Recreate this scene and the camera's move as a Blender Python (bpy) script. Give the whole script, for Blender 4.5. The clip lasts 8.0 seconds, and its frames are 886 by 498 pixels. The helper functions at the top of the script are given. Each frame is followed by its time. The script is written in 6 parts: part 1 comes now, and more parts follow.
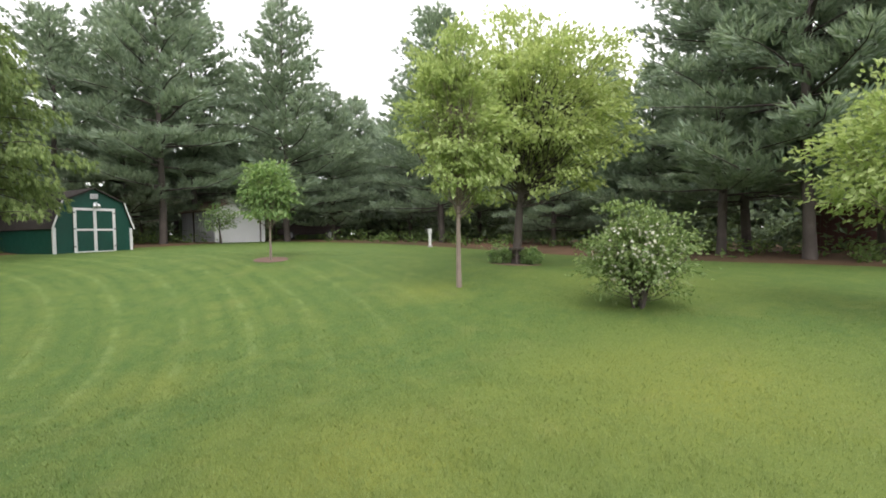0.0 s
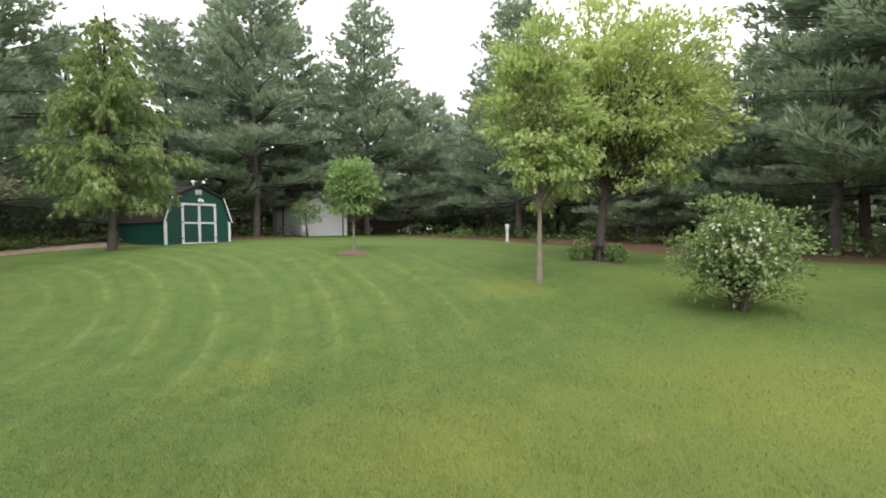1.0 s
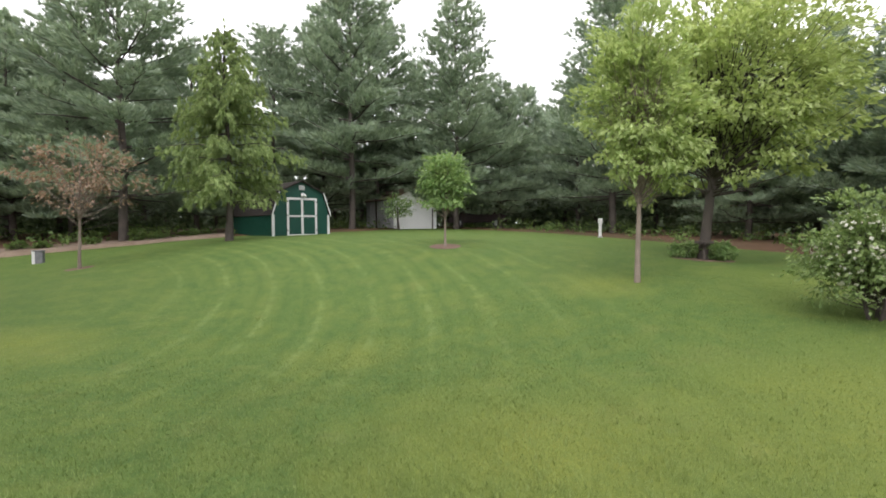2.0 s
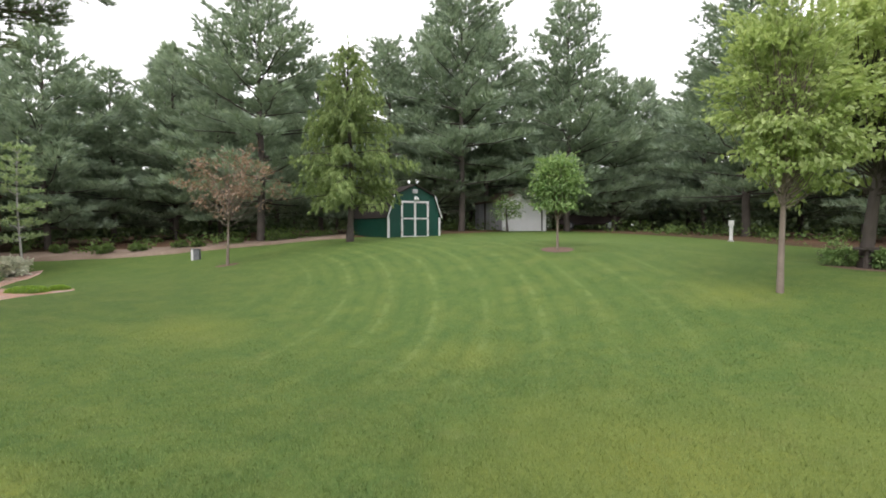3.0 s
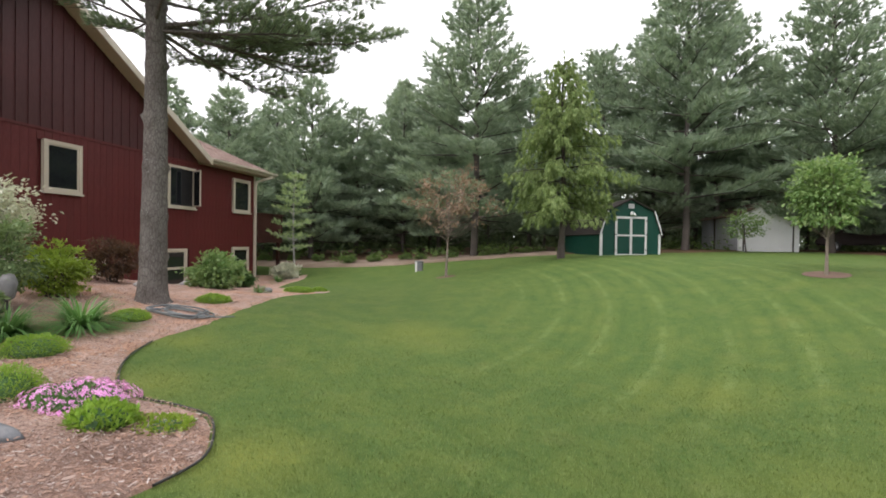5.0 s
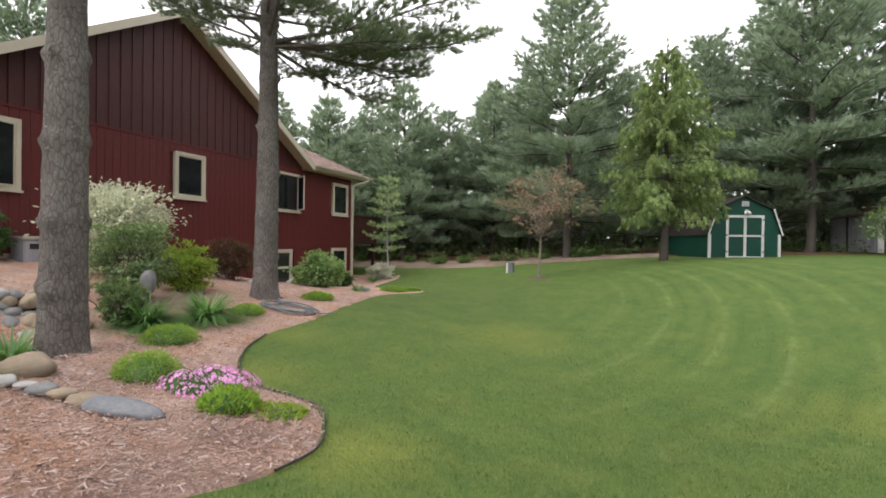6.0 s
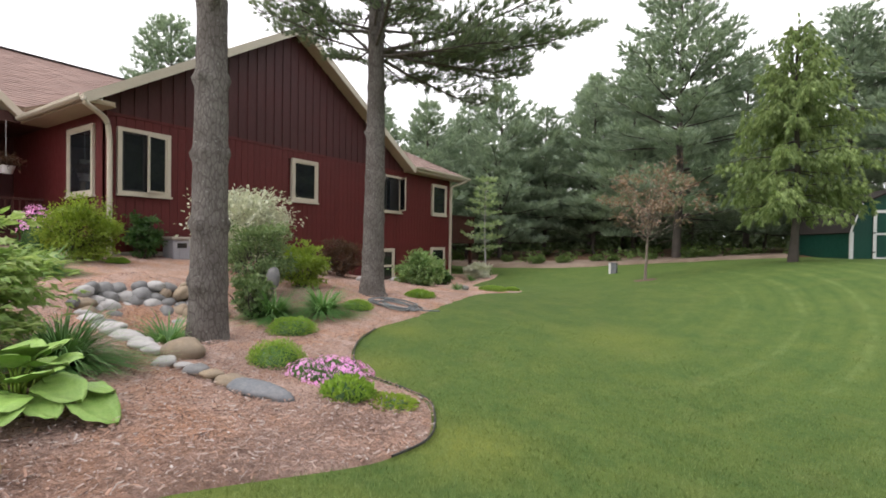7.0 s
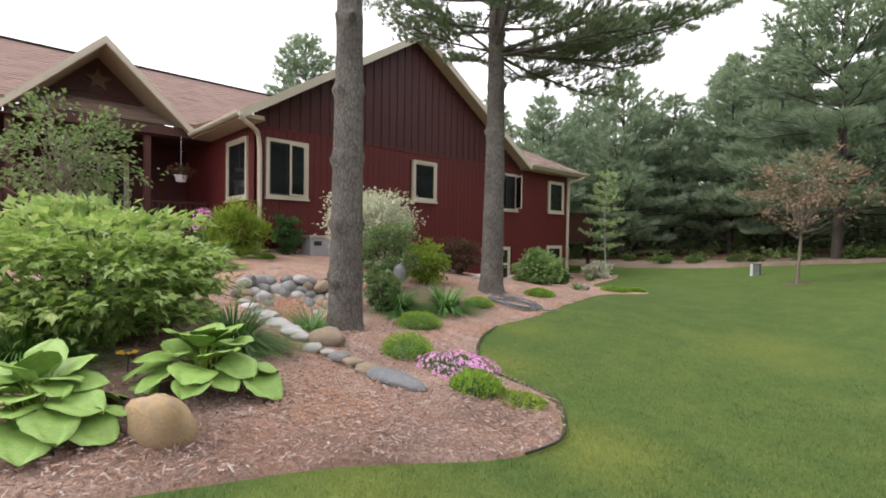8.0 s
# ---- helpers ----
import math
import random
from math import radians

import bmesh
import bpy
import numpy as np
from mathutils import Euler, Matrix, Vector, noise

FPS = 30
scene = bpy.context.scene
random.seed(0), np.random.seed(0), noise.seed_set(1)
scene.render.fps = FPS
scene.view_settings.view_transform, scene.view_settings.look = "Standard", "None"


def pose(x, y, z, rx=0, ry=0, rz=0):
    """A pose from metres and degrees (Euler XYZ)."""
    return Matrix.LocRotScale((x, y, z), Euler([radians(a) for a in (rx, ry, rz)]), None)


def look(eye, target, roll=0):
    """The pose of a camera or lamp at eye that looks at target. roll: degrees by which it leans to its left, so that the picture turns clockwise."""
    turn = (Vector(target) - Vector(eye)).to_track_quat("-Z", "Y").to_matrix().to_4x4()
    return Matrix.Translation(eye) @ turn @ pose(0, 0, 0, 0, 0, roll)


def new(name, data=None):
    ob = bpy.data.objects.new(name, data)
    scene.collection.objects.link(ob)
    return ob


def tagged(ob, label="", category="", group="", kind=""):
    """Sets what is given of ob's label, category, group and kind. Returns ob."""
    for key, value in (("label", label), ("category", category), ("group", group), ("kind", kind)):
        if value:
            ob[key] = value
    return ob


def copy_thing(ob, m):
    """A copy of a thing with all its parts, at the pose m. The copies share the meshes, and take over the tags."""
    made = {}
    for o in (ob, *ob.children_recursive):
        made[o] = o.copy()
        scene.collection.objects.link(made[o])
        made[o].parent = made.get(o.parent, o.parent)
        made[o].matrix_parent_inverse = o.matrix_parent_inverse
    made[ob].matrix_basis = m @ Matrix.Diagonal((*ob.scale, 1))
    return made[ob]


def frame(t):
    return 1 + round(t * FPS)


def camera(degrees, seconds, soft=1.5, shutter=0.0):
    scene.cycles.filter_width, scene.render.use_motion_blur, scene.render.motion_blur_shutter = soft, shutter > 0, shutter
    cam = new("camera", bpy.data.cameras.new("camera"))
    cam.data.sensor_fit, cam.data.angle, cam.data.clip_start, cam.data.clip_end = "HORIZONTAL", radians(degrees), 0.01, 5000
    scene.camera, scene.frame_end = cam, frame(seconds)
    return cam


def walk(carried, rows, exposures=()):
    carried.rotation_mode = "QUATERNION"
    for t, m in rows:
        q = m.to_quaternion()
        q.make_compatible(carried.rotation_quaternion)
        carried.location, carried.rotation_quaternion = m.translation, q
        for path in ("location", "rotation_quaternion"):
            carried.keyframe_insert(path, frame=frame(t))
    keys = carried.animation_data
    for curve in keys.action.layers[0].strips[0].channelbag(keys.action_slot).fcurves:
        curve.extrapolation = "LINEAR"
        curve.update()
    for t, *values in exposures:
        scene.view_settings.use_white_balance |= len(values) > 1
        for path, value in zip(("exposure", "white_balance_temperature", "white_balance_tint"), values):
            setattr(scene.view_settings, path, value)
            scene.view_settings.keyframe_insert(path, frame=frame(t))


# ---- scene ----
cam = camera(84.7, 8.0, soft=1.8)
# seconds, eye x y z, yaw, pitch, roll
PATH = [
    (0, 0.001, 0.001, 1.580, -43.12, -1.66, 1.14),
    (0.5, -0.019, 0.064, 1.575, -38.84, -1.82, 0.91),
    (1, -0.051, 0.090, 1.578, -34.31, -2.08, 0.65),
    (1.5, -0.095, 0.094, 1.588, -29.50, -2.45, 0.39),
    (3, -0.286, 0.086, 1.632, -11.61, -2.56, 0.12),
    (3.5, -0.303, 0.123, 1.632, -4.78, -1.89, -0.01),
    (4, -0.358, 0.191, 1.626, 1.18, -1.27, -0.31),
    (4.5, -0.429, 0.248, 1.611, 6.80, -0.87, -0.61),
    (6, -0.689, 0.342, 1.553, 22.38, -0.57, -0.80),
    (6.5, -0.720, 0.305, 1.555, 27.73, -0.65, -0.75),
    (7, -0.741, 0.231, 1.560, 33.59, -0.82, -0.79),
    (7.5, -0.771, 0.163, 1.561, 40.12, -1.02, -0.78),
    (8, -0.836, 0.108, 1.557, 46.73, -1.21, -0.80),
]
walk(cam, [(t, pose(x, y, z, 90 + pitch, roll, yaw)) for t, x, y, z, yaw, pitch, roll in PATH],
     exposures=((0, 1.1), (1.5, 1.05), (3.5, 0.92), (8, 0.88)))

# ---- daylight: an even overcast sky with a weak, wide sun behind the cloud ----
world = bpy.data.worlds.new("overcast_sky")
scene.world = world
world.use_nodes = True
wn = world.node_tree
wn.nodes.clear()
sky = wn.nodes.new("ShaderNodeTexSky")
sky.sky_type, sky.sun_disc = "NISHITA", False
sky.sun_elevation, sky.sun_rotation = radians(51), radians(214)
sky.air_density, sky.dust_density = 1.0, 4.0
cloud = wn.nodes.new("ShaderNodeTexNoise")
cloud.inputs["Scale"].default_value, cloud.inputs["Detail"].default_value = 1.6, 4
ramp = wn.nodes.new("ShaderNodeValToRGB")
ramp.color_ramp.elements[0].color, ramp.color_ramp.elements[1].color = (9.0, 8.7, 9.1, 1), (10.4, 10.1, 10.5, 1)
veil = wn.nodes.new("ShaderNodeMix")
veil.data_type = "RGBA"
veil.inputs["Factor"].default_value = 0.9
wb = wn.nodes.new("ShaderNodeBackground")
wb.inputs["Strength"].default_value = 0.12
wo = wn.nodes.new("ShaderNodeOutputWorld")
wn.links.new(cloud.outputs["Fac"], ramp.inputs["Fac"])
wn.links.new(sky.outputs["Color"], veil.inputs["A"])
wn.links.new(ramp.outputs["Color"], veil.inputs["B"])
wn.links.new(veil.outputs["Result"], wb.inputs["Color"])
wn.links.new(wb.outputs["Background"], wo.inputs["Surface"])
sun = new("sun", bpy.data.lights.new("sun", "SUN"))
sun.data.energy, sun.data.angle, sun.data.color = 1.2, radians(50), (1.0, 0.97, 0.92)
sun.matrix_basis = look((-12, -18, 27), (0, 0, 0))

# ---- materials ----
def nodes_of(name):
    m = bpy.data.materials.new(name)
    m.use_nodes = True
    t = m.node_tree
    return m, t, t.nodes["Principled BSDF"]


def noise_fac(t, scale, detail=4.0, rough=0.55, stretch=None):
    n = t.nodes.new("ShaderNodeTexNoise")
    n.inputs["Scale"].default_value, n.inputs["Detail"].default_value, n.inputs["Roughness"].default_value = scale, detail, rough
    c = t.nodes.new("ShaderNodeTexCoord")
    if stretch:
        mp = t.nodes.new("ShaderNodeMapping")
        mp.inputs["Scale"].default_value = stretch
        t.links.new(c.outputs["Object"], mp.inputs["Vector"])
        t.links.new(mp.outputs["Vector"], n.inputs["Vector"])
    else:
        t.links.new(c.outputs["Object"], n.inputs["Vector"])
    return n.outputs["Fac"]


def remap(t, sock, a, b, lo=0.0, hi=1.0):
    r = t.nodes.new("ShaderNodeMapRange")
    for k, v in zip(("From Min", "From Max", "To Min", "To Max"), (a, b, lo, hi)):
        r.inputs[k].default_value = v
    t.links.new(sock, r.inputs["Value"])
    return r.outputs["Result"]


def blend(t, fac, a, b, mode="MIX"):
    m = t.nodes.new("ShaderNodeMix")
    m.data_type, m.blend_type = "RGBA", mode
    for sock, v in ((m.inputs["Factor"], fac), (m.inputs["A"], a), (m.inputs["B"], b)):
        if isinstance(v, bpy.types.NodeSocket):
            t.links.new(v, sock)
        else:
            sock.default_value = v if isinstance(v, float) else (*v, 1)
    return m.outputs["Result"]


def relief(t, b, sock, strength, distance):
    n = t.nodes.new("ShaderNodeBump")
    n.inputs["Strength"].default_value, n.inputs["Distance"].default_value = strength, distance
    t.links.new(sock, n.inputs["Height"])
    t.links.new(n.outputs["Normal"], b.inputs["Normal"])


def surface(name, base, second, rough=0.7, grain=30.0, broad=2.0, bump=0.3, depth=0.01, stretch=None, metal=0.0, vary=0.0, spec=0.4):
    """Two-scale weathered surface: a broad stain noise and a fine grain, with relief."""
    m, t, b = nodes_of(name)
    big = remap(t, noise_fac(t, broad), 0.35, 0.65)
    fine = noise_fac(t, grain, 5, 0.65, stretch)
    col = blend(t, big, base, second)
    col = blend(t, remap(t, fine, 0.3, 0.7, 0.0, 0.55), col, tuple(0.62 * c for c in base))
    if vary:
        oi = t.nodes.new("ShaderNodeObjectInfo")
        col = blend(t, remap(t, oi.outputs["Random"], 0, 1, 0.0, vary), col, tuple(0.5 * c for c in second))
    t.links.new(col, b.inputs["Base Color"])
    t.links.new(remap(t, fine, 0.3, 0.7, rough - 0.1, min(1, rough + 0.12)), b.inputs["Roughness"])
    b.inputs["Metallic"].default_value = metal
    b.inputs["Specular IOR Level"].default_value = spec
    if bump:
        relief(t, b, fine, bump, depth)
    return m


def leafy(name, base, second, light=0.35, rough=0.5, spread=0.9, clump=1.2, shade=0.6):
    """Leaves: gloss on top, light shining through, colour varied leaf by leaf and bough by bough."""
    m, t, b = nodes_of(name)
    g = t.nodes.new("ShaderNodeNewGeometry")
    col = blend(t, remap(t, g.outputs["Random Per Island"], 0, 1, 0, spread), base, second)
    big = remap(t, noise_fac(t, clump, 3), 0.35, 0.65, 0.0, 0.5)
    col = blend(t, big, col, tuple(shade * c for c in base))
    t.links.new(col, b.inputs["Base Color"])
    b.inputs["Roughness"].default_value = rough
    b.inputs["Specular IOR Level"].default_value = 0.35
    tr = t.nodes.new("ShaderNodeBsdfTranslucent")
    t.links.new(blend(t, 1.0, col, (1.0, 1.0, 0.72), "MULTIPLY"), tr.inputs["Color"])
    mx = t.nodes.new("ShaderNodeMixShader")
    mx.inputs["Fac"].default_value = light
    t.links.new(b.outputs["BSDF"], mx.inputs[1])
    t.links.new(tr.outputs["BSDF"], mx.inputs[2])
    t.links.new(mx.outputs["Shader"], t.nodes["Material Output"].inputs["Surface"])
    return m


def patches(t, col, spots, tint):
    """Ragged patches of another colour: place, reach and strength of each."""
    c = t.nodes.new("ShaderNodeTexCoord")
    for px, py, pr, amount in spots:
        wide = t.nodes.new("ShaderNodeVectorMath")
        wide.operation = "MULTIPLY"
        wide.inputs[1].default_value = (1, 1, 0)
        far = t.nodes.new("ShaderNodeVectorMath")
        far.operation = "DISTANCE"
        far.inputs[1].default_value = (px, py, 0)
        t.links.new(c.outputs["Object"], wide.inputs[0])
        t.links.new(wide.outputs["Vector"], far.inputs[0])
        edge = t.nodes.new("ShaderNodeMath")
        edge.operation = "MULTIPLY_ADD"
        edge.inputs[1].default_value = 1.5 * pr
        t.links.new(noise_fac(t, 1.7 / pr, 5, 0.7), edge.inputs[0])
        t.links.new(far.outputs["Value"], edge.inputs[2])
        col = blend(t, remap(t, edge.outputs["Value"], 2.1 * pr, 0.8 * pr, 0, amount), col, tint)
    return col


def lawn_colour(t):
    """Patchy green with dry spots and the pale curved lines of the mower's wheels round a point by the house."""
    c = t.nodes.new("ShaderNodeTexCoord")
    patch = remap(t, noise_fac(t, 0.5, 6, 0.72), 0.36, 0.70)
    mid = remap(t, noise_fac(t, 4.2, 6, 0.8), 0.40, 0.60)
    small = remap(t, noise_fac(t, 11.0, 5, 0.72), 0.36, 0.64)
    col = blend(t, remap(t, patch, 0, 1, 0, 0.75), (0.056, 0.108, 0.024), (0.125, 0.170, 0.036))
    col = blend(t, remap(t, mid, 0, 1, 0, 0.85), col, (0.042, 0.092, 0.024))
    # worn, yellowed patches of lawn: place and reach
    col = patches(t, col, DRY, (0.260, 0.255, 0.046))
    col = blend(t, remap(t, noise_fac(t, 1.7, 5, 0.72), 0.46, 0.66, 0, 0.42), col, (0.180, 0.200, 0.045))
    dry = remap(t, noise_fac(t, 1.1, 5, 0.7, (1, 1.3, 1)), 0.56, 0.72, 0, 0.45)
    col = blend(t, dry, col, (0.195, 0.188, 0.068))
    col = blend(t, remap(t, small, 0, 1, 0, 0.55), col, (0.126, 0.168, 0.045))
    grain = noise_fac(t, 30, 4, 0.75)
    col = blend(t, remap(t, grain, 0.5, 0.68, 0, 0.35), col, (0.044, 0.086, 0.020))
    col = blend(t, remap(t, grain, 0.46, 0.30, 0, 0.35), col, (0.165, 0.205, 0.072))
    flat = t.nodes.new("ShaderNodeVectorMath")
    flat.operation = "MULTIPLY"
    flat.inputs[1].default_value = (1, 1, 0)
    dist = t.nodes.new("ShaderNodeVectorMath")
    dist.operation = "DISTANCE"
    dist.inputs[1].default_value = (MOW[0], MOW[1], 0)
    t.links.new(c.outputs["Object"], flat.inputs[0])
    t.links.new(flat.outputs["Vector"], dist.inputs[0])

    def calc(op, x, y, z=None):
        n = t.nodes.new("ShaderNodeMath")
        n.operation = op
        for k, v in enumerate((x, y, z)):
            if v is None:
                continue
            if isinstance(v, bpy.types.NodeSocket):
                t.links.new(v, n.inputs[k])
            else:
                n.inputs[k].default_value = v
        return n.outputs["Value"]

    r = calc("MULTIPLY_ADD", noise_fac(t, 0.5, 2), 0.16, dist.outputs["Value"])
    wave = calc("SINE", calc("MULTIPLY_ADD", r, 2 * math.pi / MOW[2], MOW[3]), 0.0)
    ring = calc("MULTIPLY", remap(t, dist.outputs["Value"], 6.5, 8.5), remap(t, dist.outputs["Value"], 19.0, 14.5))
    ring = calc("MULTIPLY", ring, remap(t, noise_fac(t, 0.8, 4), 0.30, 0.52))
    sep = t.nodes.new("ShaderNodeSeparateXYZ")
    t.links.new(c.outputs["Object"], sep.inputs["Vector"])
    ring = calc("MULTIPLY", ring, calc("MULTIPLY", remap(t, sep.outputs["Y"], 3.2, 7.0), remap(t, sep.outputs["X"], -3.5, 0.0)))
    light = calc("MULTIPLY", remap(t, wave, 0.87, 0.99, 0, 0.30), calc("MULTIPLY", ring, remap(t, noise_fac(t, 3.0, 4), 0.38, 0.60)))
    dark = calc("MULTIPLY", remap(t, wave, 0.55, -0.2, 0, 0.40), calc("MULTIPLY", ring, remap(t, wave, -0.9, -0.3)))
    col = blend(t, light, col, (0.26, 0.32, 0.12))
    return blend(t, dark, col, (0.042, 0.088, 0.021))


def lawn_material():
    m, t, b = nodes_of("lawn_grass")
    col = lawn_colour(t)
    fine = noise_fac(t, 70, 6, 0.75)
    col = blend(t, remap(t, fine, 0.33, 0.63, 0.0, 0.45), col, (0.052, 0.086, 0.024))
    t.links.new(col, b.inputs["Base Color"])
    b.inputs["Roughness"].default_value = 0.85
    b.inputs["Specular IOR Level"].default_value = 0.12
    relief(t, b, fine, 0.6, 0.02)
    return m


def blade_material():
    m, t, b = nodes_of("grass_blades")
    g = t.nodes.new("ShaderNodeNewGeometry")
    col = blend(t, 0.30, lawn_colour(t), (0.215, 0.285, 0.085))
    r = g.outputs["Random Per Island"]
    col = blend(t, remap(t, r, 0.0, 0.5, 0.15, 0.0), col, (0.075, 0.125, 0.030))
    col = blend(t, remap(t, r, 0.5, 1.0, 0.0, 0.60), col, (0.285, 0.365, 0.145))
    t.links.new(col, b.inputs["Base Color"])
    b.inputs["Roughness"].default_value = 0.55
    b.inputs["Specular IOR Level"].default_value = 0.25
    tr = t.nodes.new("ShaderNodeBsdfTranslucent")
    t.links.new(col, tr.inputs["Color"])
    mx = t.nodes.new("ShaderNodeMixShader")
    mx.inputs["Fac"].default_value = 0.5
    t.links.new(b.outputs["BSDF"], mx.inputs[1])
    t.links.new(tr.outputs["BSDF"], mx.inputs[2])
    t.links.new(mx.outputs["Shader"], t.nodes["Material Output"].inputs["Surface"])
    return m


def shingle_material():
    m, t, b = nodes_of("asphalt_shingle")
    n = t.nodes.new("ShaderNodeObjectInfo")
    col = blend(t, remap(t, n.outputs["Random"], 0, 1), (0.255, 0.165, 0.135), (0.315, 0.220, 0.185))
    g = t.nodes.new("ShaderNodeNewGeometry")
    col = blend(t, remap(t, g.outputs["Random Per Island"], 0, 1, 0, 0.8), col, (0.215, 0.145, 0.122))
    fine = noise_fac(t, 120, 4, 0.7)
    col = blend(t, remap(t, fine, 0.3, 0.7, 0, 0.5), col, (0.15, 0.10, 0.088))
    t.links.new(col, b.inputs["Base Color"])
    b.inputs["Roughness"].default_value = 0.9
    relief(t, b, fine, 0.5, 0.004)
    return m


def bark_material():
    """Grey scaly bark: dark upright cracks between plates, pale lichen flecks."""
    m, t, b = nodes_of("grey_pine_bark")
    v = t.nodes.new("ShaderNodeTexVoronoi")
    v.feature = "DISTANCE_TO_EDGE"
    v.inputs["Scale"].default_value = 14
    c = t.nodes.new("ShaderNodeTexCoord")
    mp = t.nodes.new("ShaderNodeMapping")
    mp.inputs["Scale"].default_value = (1.5, 1.5, 0.55)
    t.links.new(c.outputs["Object"], mp.inputs["Vector"])
    t.links.new(mp.outputs["Vector"], v.inputs["Vector"])
    crack = remap(t, v.outputs["Distance"], 0.0, 0.16, 1.0, 0.0)
    broad = remap(t, noise_fac(t, 2.2, 4), 0.35, 0.65)
    fine = noise_fac(t, 38, 5, 0.7, (1, 1, 0.6))
    col = blend(t, broad, (0.205, 0.188, 0.176), (0.130, 0.117, 0.108))
    col = blend(t, remap(t, fine, 0.35, 0.7, 0, 0.6), col, (0.070, 0.060, 0.054))
    col = blend(t, remap(t, crack, 0.3, 1.0, 0, 0.65), col, (0.045, 0.038, 0.034))
    col = blend(t, remap(t, noise_fac(t, 24, 2), 0.66, 0.72, 0, 0.7), col, (0.300, 0.310, 0.290))
    t.links.new(col, b.inputs["Base Color"])
    b.inputs["Roughness"].default_value = 0.95
    b.inputs["Specular IOR Level"].default_value = 0.1
    h = blend(t, 0.6, fine, v.outputs["Distance"], "ADD")
    relief(t, b, h, 0.9, 0.03)
    return m


def mulch_material():
    """Shredded bark: brown and grey-pink patches, rust-coloured drifts of fallen needles, rough relief."""
    m, t, b = nodes_of("brown_mulch")
    col = blend(t, remap(t, noise_fac(t, 1.6, 6, 0.7), 0.36, 0.64), (0.400, 0.265, 0.212), (0.580, 0.425, 0.362))
    col = blend(t, remap(t, noise_fac(t, 1.1, 6, 0.72, (1, 1.6, 1)), 0.46, 0.64, 0, 0.75), col, (0.520, 0.270, 0.155))
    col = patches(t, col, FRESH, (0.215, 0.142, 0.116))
    v = noise_fac(t, 34, 6, 0.78)
    col = blend(t, remap(t, v, 0.45, 0.62, 0, 0.80), col, (0.135, 0.086, 0.068))
    col = blend(t, remap(t, noise_fac(t, 60, 4, 0.65, (1, 2.5, 1)), 0.58, 0.68, 0, 0.7), col, (0.560, 0.480, 0.440))
    t.links.new(col, b.inputs["Base Color"])
    b.inputs["Roughness"].default_value = 0.95
    b.inputs["Specular IOR Level"].default_value = 0.1
    relief(t, b, v, 1.0, 0.03)
    return m


def glass_material():
    m, t, b = nodes_of("window_glass")
    b.inputs["Base Color"].default_value = (0.012, 0.014, 0.016, 1)
    b.inputs["Roughness"].default_value = 0.04
    b.inputs["Specular IOR Level"].default_value = 0.5
    relief(t, b, noise_fac(t, 1.2, 2), 0.03, 0.05)
    return m


# turning centre of the mower, spacing and phase of its wheel lines
MOW = (-10.1, 11.65, 0.93, 2.95)
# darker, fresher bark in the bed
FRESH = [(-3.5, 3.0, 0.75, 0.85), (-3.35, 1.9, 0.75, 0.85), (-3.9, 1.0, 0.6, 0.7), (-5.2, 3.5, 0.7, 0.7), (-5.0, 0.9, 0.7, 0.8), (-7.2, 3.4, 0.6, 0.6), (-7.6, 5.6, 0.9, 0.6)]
DRY = [(1.9, 3.0, 1.5, 0.60), (4.7, 1.6, 2.0, 0.60), (9.5, 4.5, 2.2, 0.35), (-2.7, 8.4, 0.9, 0.5), (1.3, 6.4, 0.7, 0.45), (6.05, 7.0, 0.8, 0.5), (-2.6, 3.4, 0.55, 0.7), (-4.5, 4.6, 0.5, 0.55), (-5.4, 6.2, 0.5, 0.45), (-3.0, 1.6, 0.6, 0.5)]
LAWN = lawn_material()
RED = surface("red_stained_siding", (0.100, 0.0110, 0.0105), (0.082, 0.0092, 0.0092), 0.6, 40, 0.8, 0.25, 0.003, (1, 1, 0.12), vary=0.15)
# darker RED, with the shade of rake and porch put into the colour
SHADERED = surface("red_stained_boards_shade_toned", (0.062, 0.0125, 0.0125), (0.050, 0.0105, 0.0110), 0.6, 40, 0.8, 0.25, 0.003, (1, 1, 0.12), vary=0.15)
REDWOOD = surface("red_brown_stained_wood", (0.070, 0.022, 0.016), (0.050, 0.017, 0.013), 0.6, 25, 1.5, 0.3, 0.003, (1, 1, 0.15))
CREAM = surface("cream_painted_trim", (0.52, 0.47, 0.375), (0.47, 0.425, 0.34), 0.5, 50, 1.0, 0.08, 0.002)
SOFFIT = surface("tan_soffit", (0.40, 0.33, 0.235), (0.36, 0.295, 0.215), 0.6, 40, 1.0, 0.1, 0.002)
WHITE = surface("white_painted_wood", (0.66, 0.66, 0.66), (0.60, 0.605, 0.61), 0.5, 40, 1.5, 0.1, 0.002)
GREEN = surface("dark_green_painted_board", (0.005, 0.058, 0.040), (0.006, 0.048, 0.035), 0.5, 40, 1.0, 0.15, 0.002, (1, 1, 0.15))
SHEDROOF = surface("grey_brown_shingles", (0.040, 0.035, 0.032), (0.030, 0.027, 0.025), 0.95, 30, 2.0, 0.6, 0.01, spec=0.1)
STEEL = surface("pale_grey_ribbed_steel", (0.42, 0.42, 0.45), (0.36, 0.36, 0.40), 0.45, 30, 1.0, 0.05, 0.002)
RUST = surface("rust_brown_roof", (0.16, 0.10, 0.07), (0.11, 0.075, 0.055), 0.85, 25, 1.2, 0.4, 0.006)
CONCRETE = surface("pale_concrete", (0.50, 0.46, 0.40), (0.42, 0.39, 0.34), 0.85, 60, 3.0, 0.3, 0.004)
